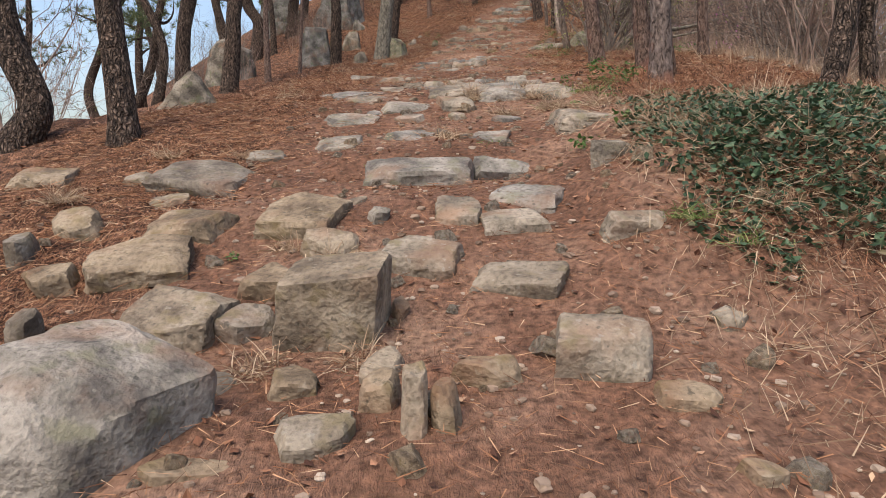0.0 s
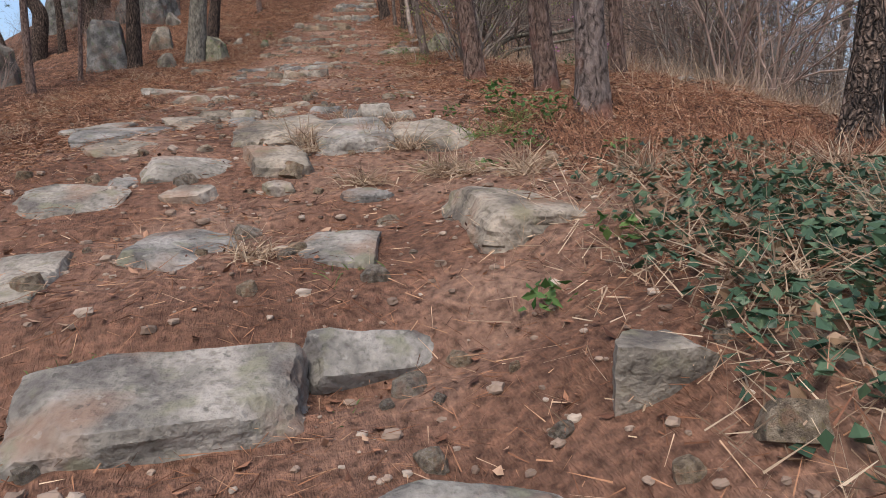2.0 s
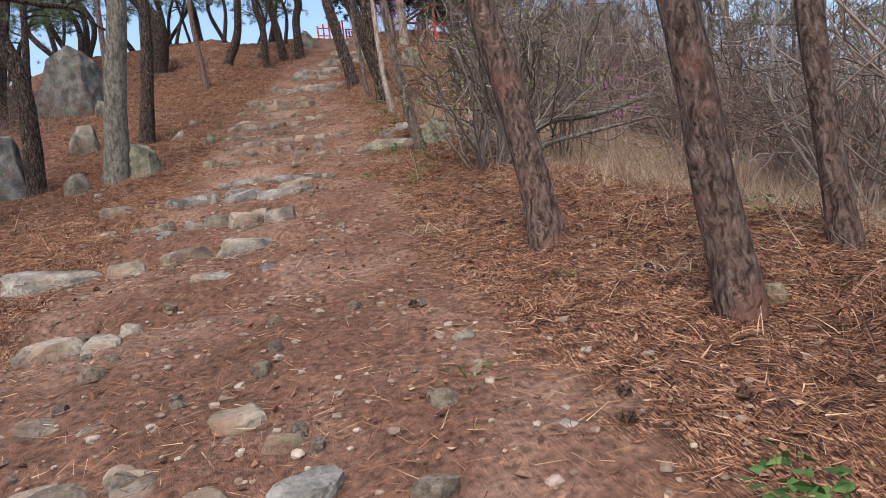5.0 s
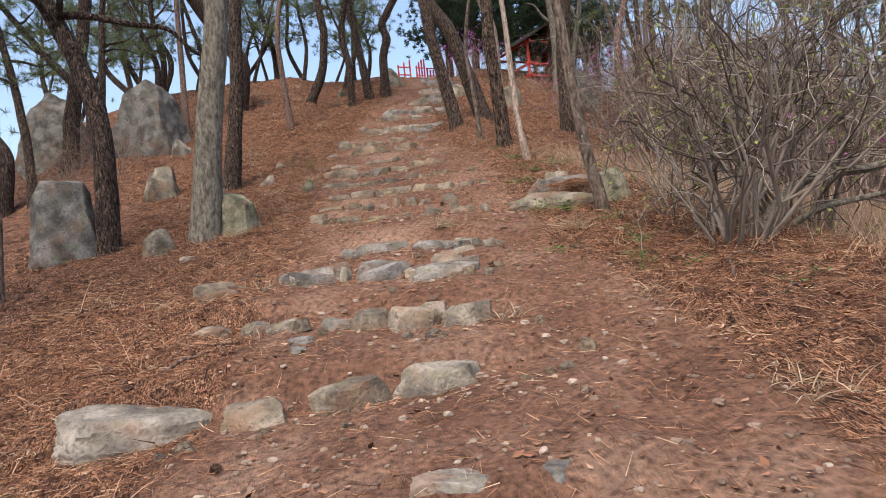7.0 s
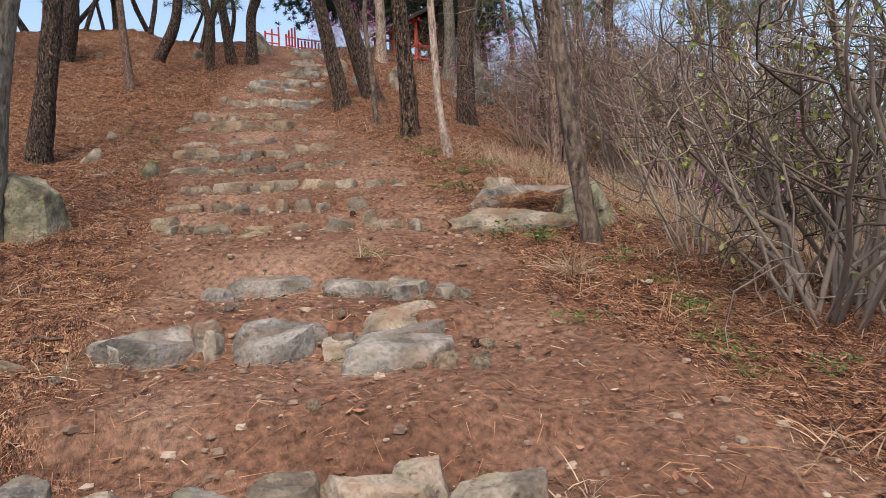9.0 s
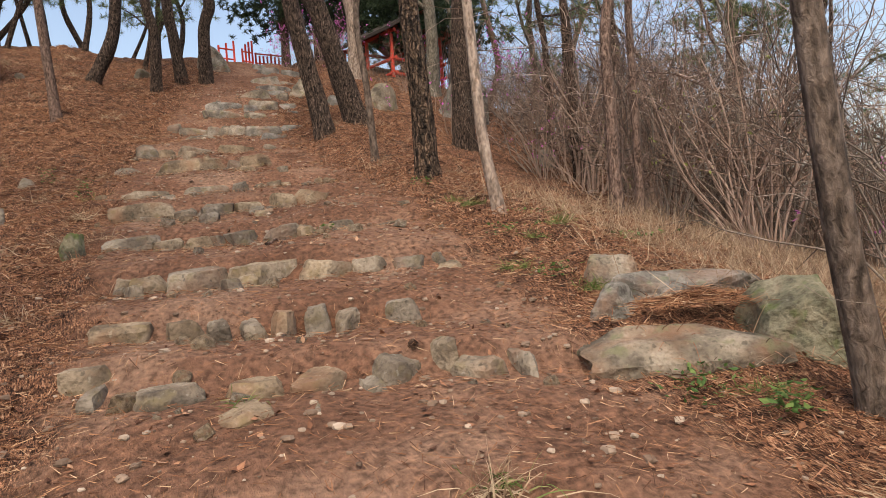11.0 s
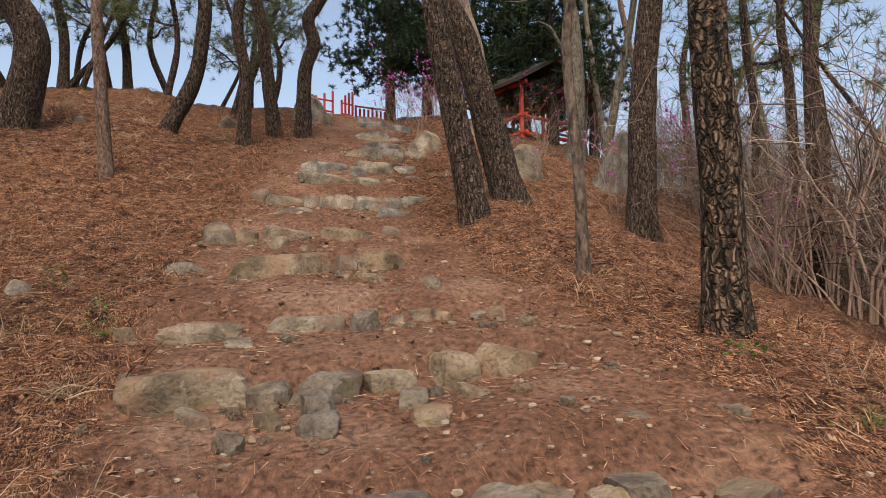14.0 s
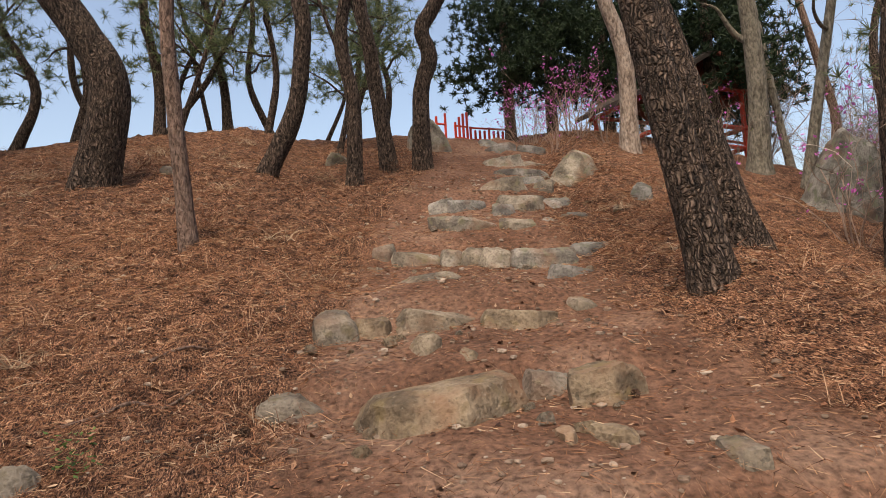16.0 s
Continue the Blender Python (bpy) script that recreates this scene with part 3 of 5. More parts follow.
def shrub(x, y, seed, stems=9, height=1.8, spread=0.7, mat=TWIG, leaf=None, leaf_share=0.3, leaf_size=0.035, label="", thick=0.012, fork=3, name="shrub", bend=0.3, base=0.14):
    made, tips = shrub_stems(seed, stems, height, spread, fork, thick, bend, base)
    root = new(name)
    root.location = (x, y, at(x, y))
    for v, f in made:
        mesh_object("stem", v, f, mat, root)
    if leaf is not None:
        rng = np.random.default_rng(seed + 1)
        pick = tips[rng.random(len(tips)) < leaf_share]
        pick = np.repeat(pick, 3, 0) + rng.normal(size=(3 * len(pick), 3)) * 0.03
        lv, lf = leaf_quads(pick, rng.uniform(0.6, 1.3, len(pick)) * leaf_size, rng)
        tagged(mesh_object("foliage" if leaf is not BLOSSOM else "blossom_mass", lv, lf, leaf, root, smooth=False), kind="stuff")
    return tagged(root, label or "leafless tangled shrub with thin grey stems", "shrub", "shrubs on the slope")


# ---- stones of the trail ----
laid([(-1.96, 3.51, 0.12, 0.2)],
     "low", "grey-tan broken stone at the foot of the trail", "stones of the trail", TAN)
laid([(-0.17, 2.48, 0.13, 0.14), (0.52, 2.73, 0.16, 0.07)],
     "flat", "flat tan stone sunk in the trodden trail", "stones of the trail", TAN)
laid([(-1.38, 4.95, 0.17, 0.1), (-0.42, 4.06, 0.12, 0.08), (-0.13, 2.99, 0.07, 0.06), (-0.69, 2.5, 0.11, 0.06)],
     "flat", "low tan stone beside the trodden soil", "stones of the trail", TAN)
laid([(-0.04, 7.84, 0.2, 0.16)],
     "flat", "pale grey slab sunk in the trail", "stones of the trail", GREY)
laid([(-0.63, 7.83, 0.09, 0.09), (-0.13, 7.3, 0.05, 0.04), (-0.2, 6.96, 0.09, 0.06), (0.04, 8.29, 0.17, 0.1)],
     "flat", "small grey stone in the trail", "stones of the trail", TAN)
laid([(1.37, 8, 0.09, 0.04), (1.3, 8.89, 0.11, 0.04), (1.47, 7.46, 0.04, 0.04), (1.21, 8.94, 0.07, 0.04)],
     "flat", "grey stone sunk in the trail", "stones of the trail", GREY)
laid([(-0.86, 14.17, 0.41, 0.16)],
     "block", "grey-tan stone forming a step of the trail", "stones of the stone steps", GREY)
laid([(-0.17, 14.13, 0.44, 0.17), (0.1, 14.14, 0.11, 0.11), (0.39, 13.9, 0.39, 0.15), (0.66, 13.83, 0.15, 0.1), (0.94, 13.76, 0.45, 0.15), (0.52, 14.83, 0.52, 0.07), (0.94, 14.57, 0.35, 0.12), (1.22, 14.39, 0.25, 0.09), (1.41, 14.28, 0.1, 0.07), (-1.37, 15.76, 0.19, 0.07)],
     "block", "grey-tan stone forming a step of the trail", "stones of the stone steps", GREY)
laid([(0.02, 16.47, 0.22, 0.08), (0.03, 16.27, 0.09, 0.1), (0.3, 16.09, 0.27, 0.11), (0.62, 16.07, 0.24, 0.09), (0.9, 15.98, 0.25, 0.1), (1.25, 15.9, 0.25, 0.09), (1.46, 15.88, 0.09, 0.07), (1.57, 15.71, 0.2, 0.13), (1.76, 15.66, 0.08, 0.11), (1.09, 15.81, 0.08, 0.05), (0.54, 15.77, 0.24, 0.07), (0.79, 15.7, 0.05, 0.04), (0.23, 15.94, 0.05, 0.03)],
     "block", "grey-tan stone forming a step of the trail", "stones of the stone steps", TAN)
laid([(0.17, 17.04, 0.29, 0.05), (0.46, 16.79, 0.15, 0.14), (0.62, 16.79, 0.1, 0.12), (0.81, 16.77, 0.13, 0.09), (0.93, 16.66, 0.12, 0.14), (1.14, 16.72, 0.12, 0.09), (1.27, 16.64, 0.13, 0.06), (1.56, 16.57, 0.14, 0.06), (0.26, 17.54, 0.05, 0.1), (0.82, 17.4, 0.14, 0.08)],
     "block", "grey-tan stone forming a step of the trail", "stones of the stone steps", TAN)
laid([(0.25, 17.91, 0.14, 0.11), (0.39, 17.85, 0.21, 0.13), (0.64, 17.7, 0.36, 0.14), (1.09, 17.67, 0.46, 0.15), (1.42, 17.45, 0.31, 0.16), (1.73, 17.45, 0.24, 0.14), (1.99, 17.34, 0.26, 0.12), (2.16, 17.3, 0.08, 0.13), (2.18, 17.09, 0.18, 0.07), (0.95, 17.56, 0.12, 0.07)],
     "block", "grey-tan stone forming a step of the trail", "stones of the stone steps", TAN)
laid([(0.36, 18.98, 0.39, 0.17), (0.59, 18.87, 0.23, 0.11), (0.81, 18.78, 0.21, 0.11), (0.99, 18.82, 0.12, 0.11), (1.19, 18.78, 0.25, 0.14), (1.44, 18.63, 0.26, 0.15), (1.65, 18.6, 0.18, 0.14), (1.83, 18.56, 0.14, 0.13), (1.98, 18.54, 0.2, 0.16), (2.29, 18.46, 0.19, 0.09), (1.01, 19.41, 0.16, 0.07), (1.46, 19.32, 0.15, 0.05), (2.64, 18.9, 0.1, 0.05)],
     "block", "grey-tan stone forming a step of the trail", "stones of the stone steps", TAN)
laid([(0.53, 19.97, 0.52, 0.13), (0.89, 19.88, 0.2, 0.11), (1.12, 19.82, 0.31, 0.15), (1.47, 19.82, 0.24, 0.12), (1.8, 19.83, 0.26, 0.16), (2.12, 19.79, 0.36, 0.16), (1.05, 19.56, 0.15, 0.11), (0.54, 19.65, 0.09, 0.07), (0.83, 19.54, 0.11, 0.05), (1.46, 19.51, 0.13, 0.07), (1.76, 19.51, 0.13, 0.05), (2.33, 19.71, 0.11, 0.04), (2.16, 18.93, 0.15, 0.07)],
     "block", "grey-tan stone forming a step of the trail", "stones of the stone steps", TAN)
laid([(0.64, 20.8, 0.46, 0.16), (1.19, 20.77, 0.51, 0.13), (1.54, 20.62, 0.17, 0.13), (1.72, 20.61, 0.12, 0.09), (1.93, 20.73, 0.13, 0.08), (2.05, 20.69, 0.11, 0.07), (2.27, 20.63, 0.1, 0.07), (2.37, 20.59, 0.1, 0.11), (0.8, 20.45, 0.16, 0.07), (-0.48, 21.71, 0.14, 0.07), (0.87, 19.68, 0.05, 0.04), (0.21, 20.95, 0.1, 0.05)],
     "block", "grey-tan stone forming a step of the trail", "stones of the stone steps", TAN)
laid([(3.47, 8.05, 0.2, 0.12), (1.55, 6.18, 0.1, 0.1), (3.68, 7.77, 0.15, 0.11), (2.61, 8.52, 0.09, 0.05)],
     "low", "grey stone lying in brown litter", "stones of the trail", TAN)
laid([(4.24, 30.68, 0.41, 0.21)],
     "block", "grey-tan stone forming a step of the trail", "stones of the stone steps", GREY)
set_stones([(0.57, 22.36, 0.37, 0.28, 0.14), (1.24, 21.83, 0.72, 0.50, 0.21), (1.83, 22.16, 0.26, 0.28, 0.11), (1.99, 21.87, 0.36, 0.28, 0.18), (1.8, 21.42, 0.13, 0.28, 0.06), (1.63, 21.47, 0.10, 0.28, 0.06), (2.12, 21.07, 0.13, 0.28, 0.08), (0.85, 23.26, 0.25, 0.28, 0.20), (1.11, 23.42, 0.28, 0.28, 0.15), (1.55, 23.38, 0.56, 0.39, 0.14), (2.0, 23.04, 0.47, 0.32, 0.12), (1.31, 22.74, 0.15, 0.28, 0.12), (1.51, 22.5, 0.16, 0.28, 0.08), (1.43, 25.21, 0.26, 0.28, 0.15), (1.75, 25.01, 0.47, 0.32, 0.12)],
           "flat grey-tan stone stacked in the steep upper steps", "stones of the stone steps", TAN, True)
set_stones([(2.01, 24.89, 0.21, 0.28, 0.18), (2.19, 24.82, 0.28, 0.28, 0.21), (2.38, 24.56, 0.31, 0.28, 0.24), (2.73, 24.46, 0.63, 0.43, 0.21), (3.26, 24.72, 0.38, 0.28, 0.17), (1.69, 24.18, 0.68, 0.47, 0.11), (2.8, 24.07, 0.50, 0.34, 0.11), (2.54, 23.31, 0.21, 0.28, 0.09), (2.31, 26.5, 0.35, 0.28, 0.20), (2.35, 25.46, 0.72, 0.50, 0.18), (2.83, 25.37, 0.37, 0.28, 0.14), (3.21, 25.48, 0.41, 0.29, 0.11), (3.58, 25.52, 0.39, 0.28, 0.12), (2.64, 26.4, 0.50, 0.34, 0.18), (2.89, 25.94, 0.26, 0.28, 0.17)],
           "flat grey-tan stone stacked in the steep upper steps", "stones of the stone steps", GREY, True)
set_stones([(3.18, 26.19, 0.49, 0.34, 0.26), (3.66, 26.44, 0.40, 0.28, 0.18), (3.12, 26.81, 0.66, 0.45, 0.17), (3.72, 26.85, 0.25, 0.28, 0.20), (3.74, 27.33, 0.53, 0.36, 0.12), (3.93, 28.03, 0.81, 0.56, 0.14), (3.9, 28.94, 0.63, 0.43, 0.20), (4.39, 29.1, 0.53, 0.36, 0.12), (4.89, 30.27, 0.47, 0.33, 0.21), (4.34, 30.26, 0.58, 0.41, 0.21)],
           "flat grey-tan stone stacked in the steep upper steps", "stones of the stone steps", GREY, True)
set_stones([(-0.8, 7.5, 0.51, 0.66, 0.05), (-0.63, 6.95, 0.42, 0.42, 0.05), (-0.27, 6.5, 0.48, 0.32, 0.06), (-0.2, 6.24, 0.25, 0.14, 0.03), (0.19, 6.49, 0.29, 0.38, 0.08), (0.59, 6.74, 0.41, 0.53, 0.1), (0.27, 6.93, 0.6, 0.75, 0.1), (1.06, 6.65, 0.39, 0.49, 0.08), (0.2, 6.27, 0.14, 0.05, 0.03), (0.61, 6.06, 0.25, 0.11, 0.03), (-0.38, 8.09, 0.42, 0.48, 0.04), (-0.02, 7.61, 0.2, 0.26, 0.05), (-1.03, 8.24, 0.28, 0.37, 0.05), (-1.23, 8.28, 0.19, 0.25, 0.04), (-0.54, 6.45, 0.14, 0.15, 0.03)],
           "pale grey weathered slab sunk in the trail", "stones of the trail", GREY, False)
set_stones([(-0.09, 4.5, 0.62, 0.37, 0.17), (0.44, 4.78, 0.41, 0.16, 0.05), (-0.19, 5.32, 0.39, 0.51, 0.06), (0.39, 5.33, 0.29, 0.38, 0.03), (1.11, 5.18, 0.44, 0.57, 0.04), (1.02, 4.2, 0.22, 0.13, 0.1), (-0.7, 5.26, 0.32, 0.42, 0.06), (-0.75, 6.15, 0.48, 0.36, 0.04), (0.42, 3.65, 0.31, 0.21, 0.09), (0.51, 3.94, 0.37, 0.28, 0.06), (0.14, 3.74, 0.24, 0.31, 0.09), (0.94, 3.39, 0.32, 0.09, 0.09), (-0.29, 3.84, 0.11, 0.04, 0.09)],
           "pale grey weathered slab sunk in the trail", "stones of the trail", GREY, False)
set_stones([(-1.02, 11.93, 0.72, 0.4, 0.12), (-0.51, 11.81, 0.31, 0.18, 0.1), (-0.02, 11.75, 0.38, 0.21, 0.12), (0.43, 11.72, 0.51, 0.28, 0.1), (-0.84, 13.14, 0.36, 0.2, 0.1), (-0.56, 13.0, 0.21, 0.18, 0.09), (-0.34, 12.87, 0.23, 0.18, 0.1), (-0.04, 12.82, 0.19, 0.18, 0.07), (0.18, 12.71, 0.28, 0.18, 0.11), (0.42, 12.6, 0.32, 0.18, 0.11), (0.71, 12.43, 0.31, 0.18, 0.11), (-0.17, 14.24, 0.44, 0.24, 0.1), (0.43, 14.03, 0.45, 0.25, 0.08), (0.84, 13.51, 0.52, 0.29, 0.1), (-0.84, 13.95, 0.39, 0.21, 0.09)],
           "grey weathered stone of a rough step", "stones of the stone steps", GREY, True)
set_stones([(0.9, 14.73, 0.21, 0.18, 0.07), (1.1, 14.62, 0.23, 0.18, 0.06), (1.26, 14.56, 0.26, 0.18, 0.04), (-0.27, 12.35, 0.14, 0.18, 0.04), (0.54, 10.55, 0.18, 0.18, 0.06), (0.24, 10.61, 0.34, 0.19, 0.04), (-0.25, 8.36, 0.27, 0.18, 0.09), (-0.03, 8.06, 0.24, 0.18, 0.1), (-0.02, 8.48, 0.19, 0.18, 0.05), (0.26, 8.07, 0.23, 0.18, 0.1), (0.53, 8.04, 0.23, 0.18, 0.08), (0.86, 7.67, 0.23, 0.18, 0.11), (1.01, 7.54, 0.22, 0.18, 0.06), (0.69, 7.74, 0.11, 0.18, 0.07), (0.34, 8.62, 0.22, 0.18, 0.07)],
           "grey weathered stone of a rough step", "stones of the stone steps", GREY, True)
set_stones([(0.53, 8.37, 0.16, 0.18, 0.06), (-0.1, 8.92, 0.28, 0.18, 0.04), (-0.4, 9.01, 0.26, 0.18, 0.06), (-0.59, 9.95, 0.32, 0.18, 0.12), (-0.35, 9.93, 0.2, 0.18, 0.09), (-0.22, 10.06, 0.12, 0.18, 0.07), (-0.56, 13.21, 0.18, 0.18, 0.08), (0.58, 12.63, 0.17, 0.18, 0.12), (-0.27, 12.52, 0.17, 0.18, 0.06), (0.09, 14.22, 0.13, 0.18, 0.06), (0.68, 13.92, 0.16, 0.18, 0.07), (0.97, 13.87, 0.46, 0.25, 0.09), (1.16, 14.36, 0.23, 0.18, 0.06), (0.56, 14.88, 0.44, 0.24, 0.04), (1.37, 14.28, 0.11, 0.18, 0.05)],
           "grey weathered stone of a rough step", "stones of the stone steps", GREY, True)
set_stones([(0.22, 14.79, 0.16, 0.18, 0.04)],
           "grey weathered stone of a rough step", "stones of the stone steps", GREY, True)
set_stones([(-1.59, 2.9, 0.11, 0.1, 0.14), (-1.75, 3.33, 0.26, 0.16, 0.06), (-1.37, 3.31, 0.43, 0.34, 0.12), (-1.02, 2.85, 0.35, 0.3, 0.13), (-0.73, 2.9, 0.23, 0.16, 0.07), (-0.71, 3.19, 0.25, 0.21, 0.08), (-0.69, 3.74, 0.38, 0.34, 0.12), (-0.5, 3.49, 0.25, 0.22, 0.09), (-1.4, 2.88, 0.12, 0.11, 0.05), (-1.98, 4.87, 0.2, 0.18, 0.05), (-1.55, 4.22, 0.22, 0.2, 0.04), (-1.25, 3.75, 0.35, 0.29, 0.08), (-1.88, 3.84, 0.25, 0.22, 0.09), (-1.42, 4.5, 0.53, 0.48, 0.14), (-1.2, 5.16, 0.27, 0.25, 0.08)],
           "grey-tan broken stone at the foot of the trail", "stones of the trail", TAN, False)
set_stones([(-0.05, 3.33, 0.31, 0.23, 0.09), (0.35, 3.11, 0.37, 0.21, 0.08), (0.57, 2.49, 0.28, 0.17, 0.24), (0.19, 2.43, 0.22, 0.13, 0.14), (-0.16, 2.35, 0.11, 0.07, 0.15), (-0.46, 2.48, 0.16, 0.15, 0.06), (-0.35, 2.12, 0.21, 0.19, 0.1), (-0.63, 2.04, 0.24, 0.11, 0.05), (1.12, 2.78, 0.13, 0.06, 0.03), (0.79, 2.32, 0.21, 0.1, 0.04), (0.85, 1.95, 0.11, 0.08, 0.04), (-2.68, 4.88, 0.35, 0.32, 0.1)],
           "grey-tan broken stone at the foot of the trail", "stones of the trail", TAN, False)
# large blocks at the trail's foot
stone(-0.38, 2.83, 0.44, 0.28, 0.25, TAN, 0.12, -4, "squared tan block standing in the trodden soil", "stones of the trail", cuts=0, name="stone_block", cells=11, corners=4, lean_in=0.08, rough=0.035)
stone(-1.0, 1.98, 0.72, 0.62, 0.3, GREY, 0.2, 8, "large grey-green weathered boulder", "stones of the trail", cells=16, name="boulder")
stone(-0.05, 2.18, 0.08, 0.14, 0.2, TAN, 0.1, 5, "narrow upright stone sliver", "stones of the trail", lean=-12)
stone(0.05, 2.2, 0.1, 0.12, 0.16, TAN, 0.1, -8, "narrow upright stone sliver", "stones of the trail", lean=-8)


# smaller stones that fill the gaps in the step rows
for y0, b0, l0, r0 in STEPS[4:]:
    x = l0
    while x < r0:
        w = stone_rng.uniform(0.12, 0.27)
        y = y0 + b0 * (x - 1) + stone_rng.uniform(-0.05, 0.06)
        if all(abs(x - px) > 0.42 * (w + pw) or abs(y - py) > 0.25 for px, py, pw in PLACED) and stone_rng.random() < 0.93:
            stone(x, y, w, 0.22, stone_rng.uniform(0.05, 0.1), TAN, 0.12, stone_rng.uniform(-30, 30), "small tan stone wedged into a step row", "stones of the stone steps", front=True, rough=0.075)
        x += w * 1.1

# ---- boulders ----
for x, y, w, d, h, mat, words in (
        (-2.87, 16.82, 1.0, 0.8, 0.85, BOULDER, "tall grey boulder on the slope"), (-2.49, 20.7, 0.62, 0.5, 0.5, BOULDER, "grey boulder in brown litter"),
        (-1.73, 16.28, 0.42, 0.3, 0.26, BOULDER, "small grey rock by a tree foot"), (-0.89, 16.57, 0.55, 0.6, 0.42, MOSSY, "green mossy rock at a tree foot"),
        (-5.7, 25.6, 1.9, 1.6, 1.6, BOULDER, "huge grey boulder under the trees"), (-3.41, 24.7, 1.75, 1.5, 1.55, BOULDER, "huge angular grey boulder"),
        (-0.73, 20.15, 0.3, 0.25, 0.18, GREY, "grey rock in the litter"), 
        
        (2.88, 16.32, 0.36, 0.3, 0.13, GREY, "low grey rock beside the trail"), (-2.73, 24.6, 0.5, 0.4, 0.25, BOULDER, "grey rock under the boulder"),
        (-0.06, 18.81, 0.2, 0.2, 0.2, MOSSY, "greenish stone beside the steps"), (-0.5, 21.98, 0.25, 0.2, 0.12, TAN, "pale stone in the litter"),
        (5.62, 25.95, 0.7, 0.6, 0.45, BOULDER, "grey boulder behind the pines"), (7.5, 26.0, 1.3, 1.0, 1.05, BOULDER, "large dark boulder among shrubs"),
        (4.45, 27.2, 0.85, 0.7, 0.36, BOULDER, "rounded grey-green boulder beside the steps"), (4.38, 25.62, 0.3, 0.3, 0.2, BOULDER, "small grey rock beside the steps"),
        (1.35, 29.5, 0.45, 0.4, 0.18, BOULDER, "grey rock in the litter"), (3.0, 30.0, 0.8, 0.7, 0.5, BOULDER, "dark rock on the crest"),
        (-0.86, 27.9, 0.21, 0.2, 0.11, TAN, "pale stone in the litter"), (8.06, 23.94, 0.45, 0.4, 0.33, GREY, "grey rock in the shrubs"),
        (-3.2, 9.0, 0.9, 0.7, 0.5, BOULDER, "grey boulder beside the trail"), (-4.6, 15.6, 1.2, 1.0, 0.9, BOULDER, "grey boulder under the trees")):
    stone(x, y, w, d, h, mat, 0.25, None, words, "boulders", cells=24 if w > 0.4 else 11, name="boulder", category="boulder", rough=0.1, cuts=8, flat_top=False, lean_in=0.8 if h > 0.24 else 0.4)

# the cracked boulder beside the steps: a lichened mass, a slab that overhangs in front, a flat back, needles in its hollow
for x, y, w, d, h, turn, lean, mat, words in (
        (3.02, 15.0, 0.6, 0.8, 0.27, -28, 0, MOSSY, "green lichened boulder beside the trail"),
        (2.42, 15.28, 0.95, 0.4, 0.085, -22, 12, BOULDER, "grey pitted rock slab with an undercut edge"),
        (3.0, 15.85, 0.95, 0.36, 0.13, -14, 6, BOULDER, "flat grey pitted rock behind a hollow"),
        (2.52, 15.85, 0.4, 0.3, 0.15, 10, 0, BOULDER, "grey pitted rock at the end of a slab")):
    stone(x, y, w, d, h, mat, 0.2, turn, words, "boulders", lean, 24, "boulder", "boulder", 0.11, 6, True, lean_in=0.0 if lean else 0.6, lie=0.3)


def needle_heap(x, y, z, sx, sy, count):
    """Fallen needles heaped in a hollow."""
    rng = np.random.default_rng(91)
    p = rng.normal(size=(count, 3)) * (sx, sy, 0)
    p[:, 2] = 0.07 * np.exp(-(p[:, 0] / sx) ** 2 - (p[:, 1] / sy) ** 2) * rng.uniform(0, 1, count)
    way = rng.normal(size=(count, 3)) * (1, 1, 0.15)
    way /= np.linalg.norm(way, axis=1)[:, None]
    v, f = blades(p, way, rng.uniform(0.04, 0.11, count), np.full(count, 0.004))
    ob = mesh_object("needle_heap", v, f, NEEDLE_LITTER, smooth=False)
    ob.location = (x, y, z)
    return tagged(ob, "heap of fallen reddish pine needles in a rock hollow", "litter", kind="stuff")


needle_heap(2.8, 15.68, at(2.8, 15.68) + 0.1, 0.17, 0.12, 1800)
# ---- trees ----
tree("bark1", 0.1, 2.17, 7.08, [(-0.01, 0.04, 0.72), (-0.02, 0.07, 1.18)], 7, 0, 3)
tree("redbark", 0.038, 2.33, 7.22, [(-0.06, 0.04, 0.6), (-0.1, 0.07, 1.18)], 6, 0, 2)
tree("redbark", 0.088, 2.45, 8.6, [(-0.04, 0.04, 0.62), (-0.09, 0.09, 1.26)], 7, 0, 3)
tree("redbark", 0.098, 2.22, 10.01, [(-0.1, 0.08, 0.91), (-0.2, 0.13, 1.46)], 7, 0, 3)
tree("redbark", 0.065, 3.21, 8.77, [(-0.01, 0.05, 0.65), (-0.01, 0.09, 1.26)], 7, 0, 3)
tree("grey", 0.16, -1.28, 16.7, [(0.16, -0.04, 1.4), (0.35, -0.08, 2.7)], 8, 3, 6)
forked_pine = tree("dark", 0.125, -2.41, 17.04, [(0.05, -0.02, 1.4), (-0.13, 0.01, 2.21), (-0.44, 0.07, 2.96)], 8, 3, 5, low=0.3)
line = smooth_line([(-0.4, 0.06, 2.8), (0.0, -0.1, 2.75), (0.5, -0.15, 2.62), (0.9, -0.15, 2.55), (1.15, -0.1, 2.3), (1.45, 0.0, 2.2)], 4)
mesh_object("limb", *tube(line, np.linspace(0.05, 0.015, len(line)), 7, 0.1, 2.0), BARKS["dark"], forked_pine)
tree("dark", 0.128, -1.31, 20.59, [(0.24, -0.06, 1.75), (0.35, -0.09, 3.18)], 8, 3, 5)
tree("dark", 0.174, -5.07, 24.9, [(0.16, -0.04, 1.29), (0.41, -0.09, 2.39), (0.66, -0.15, 3.74)], 8, 4, 5)
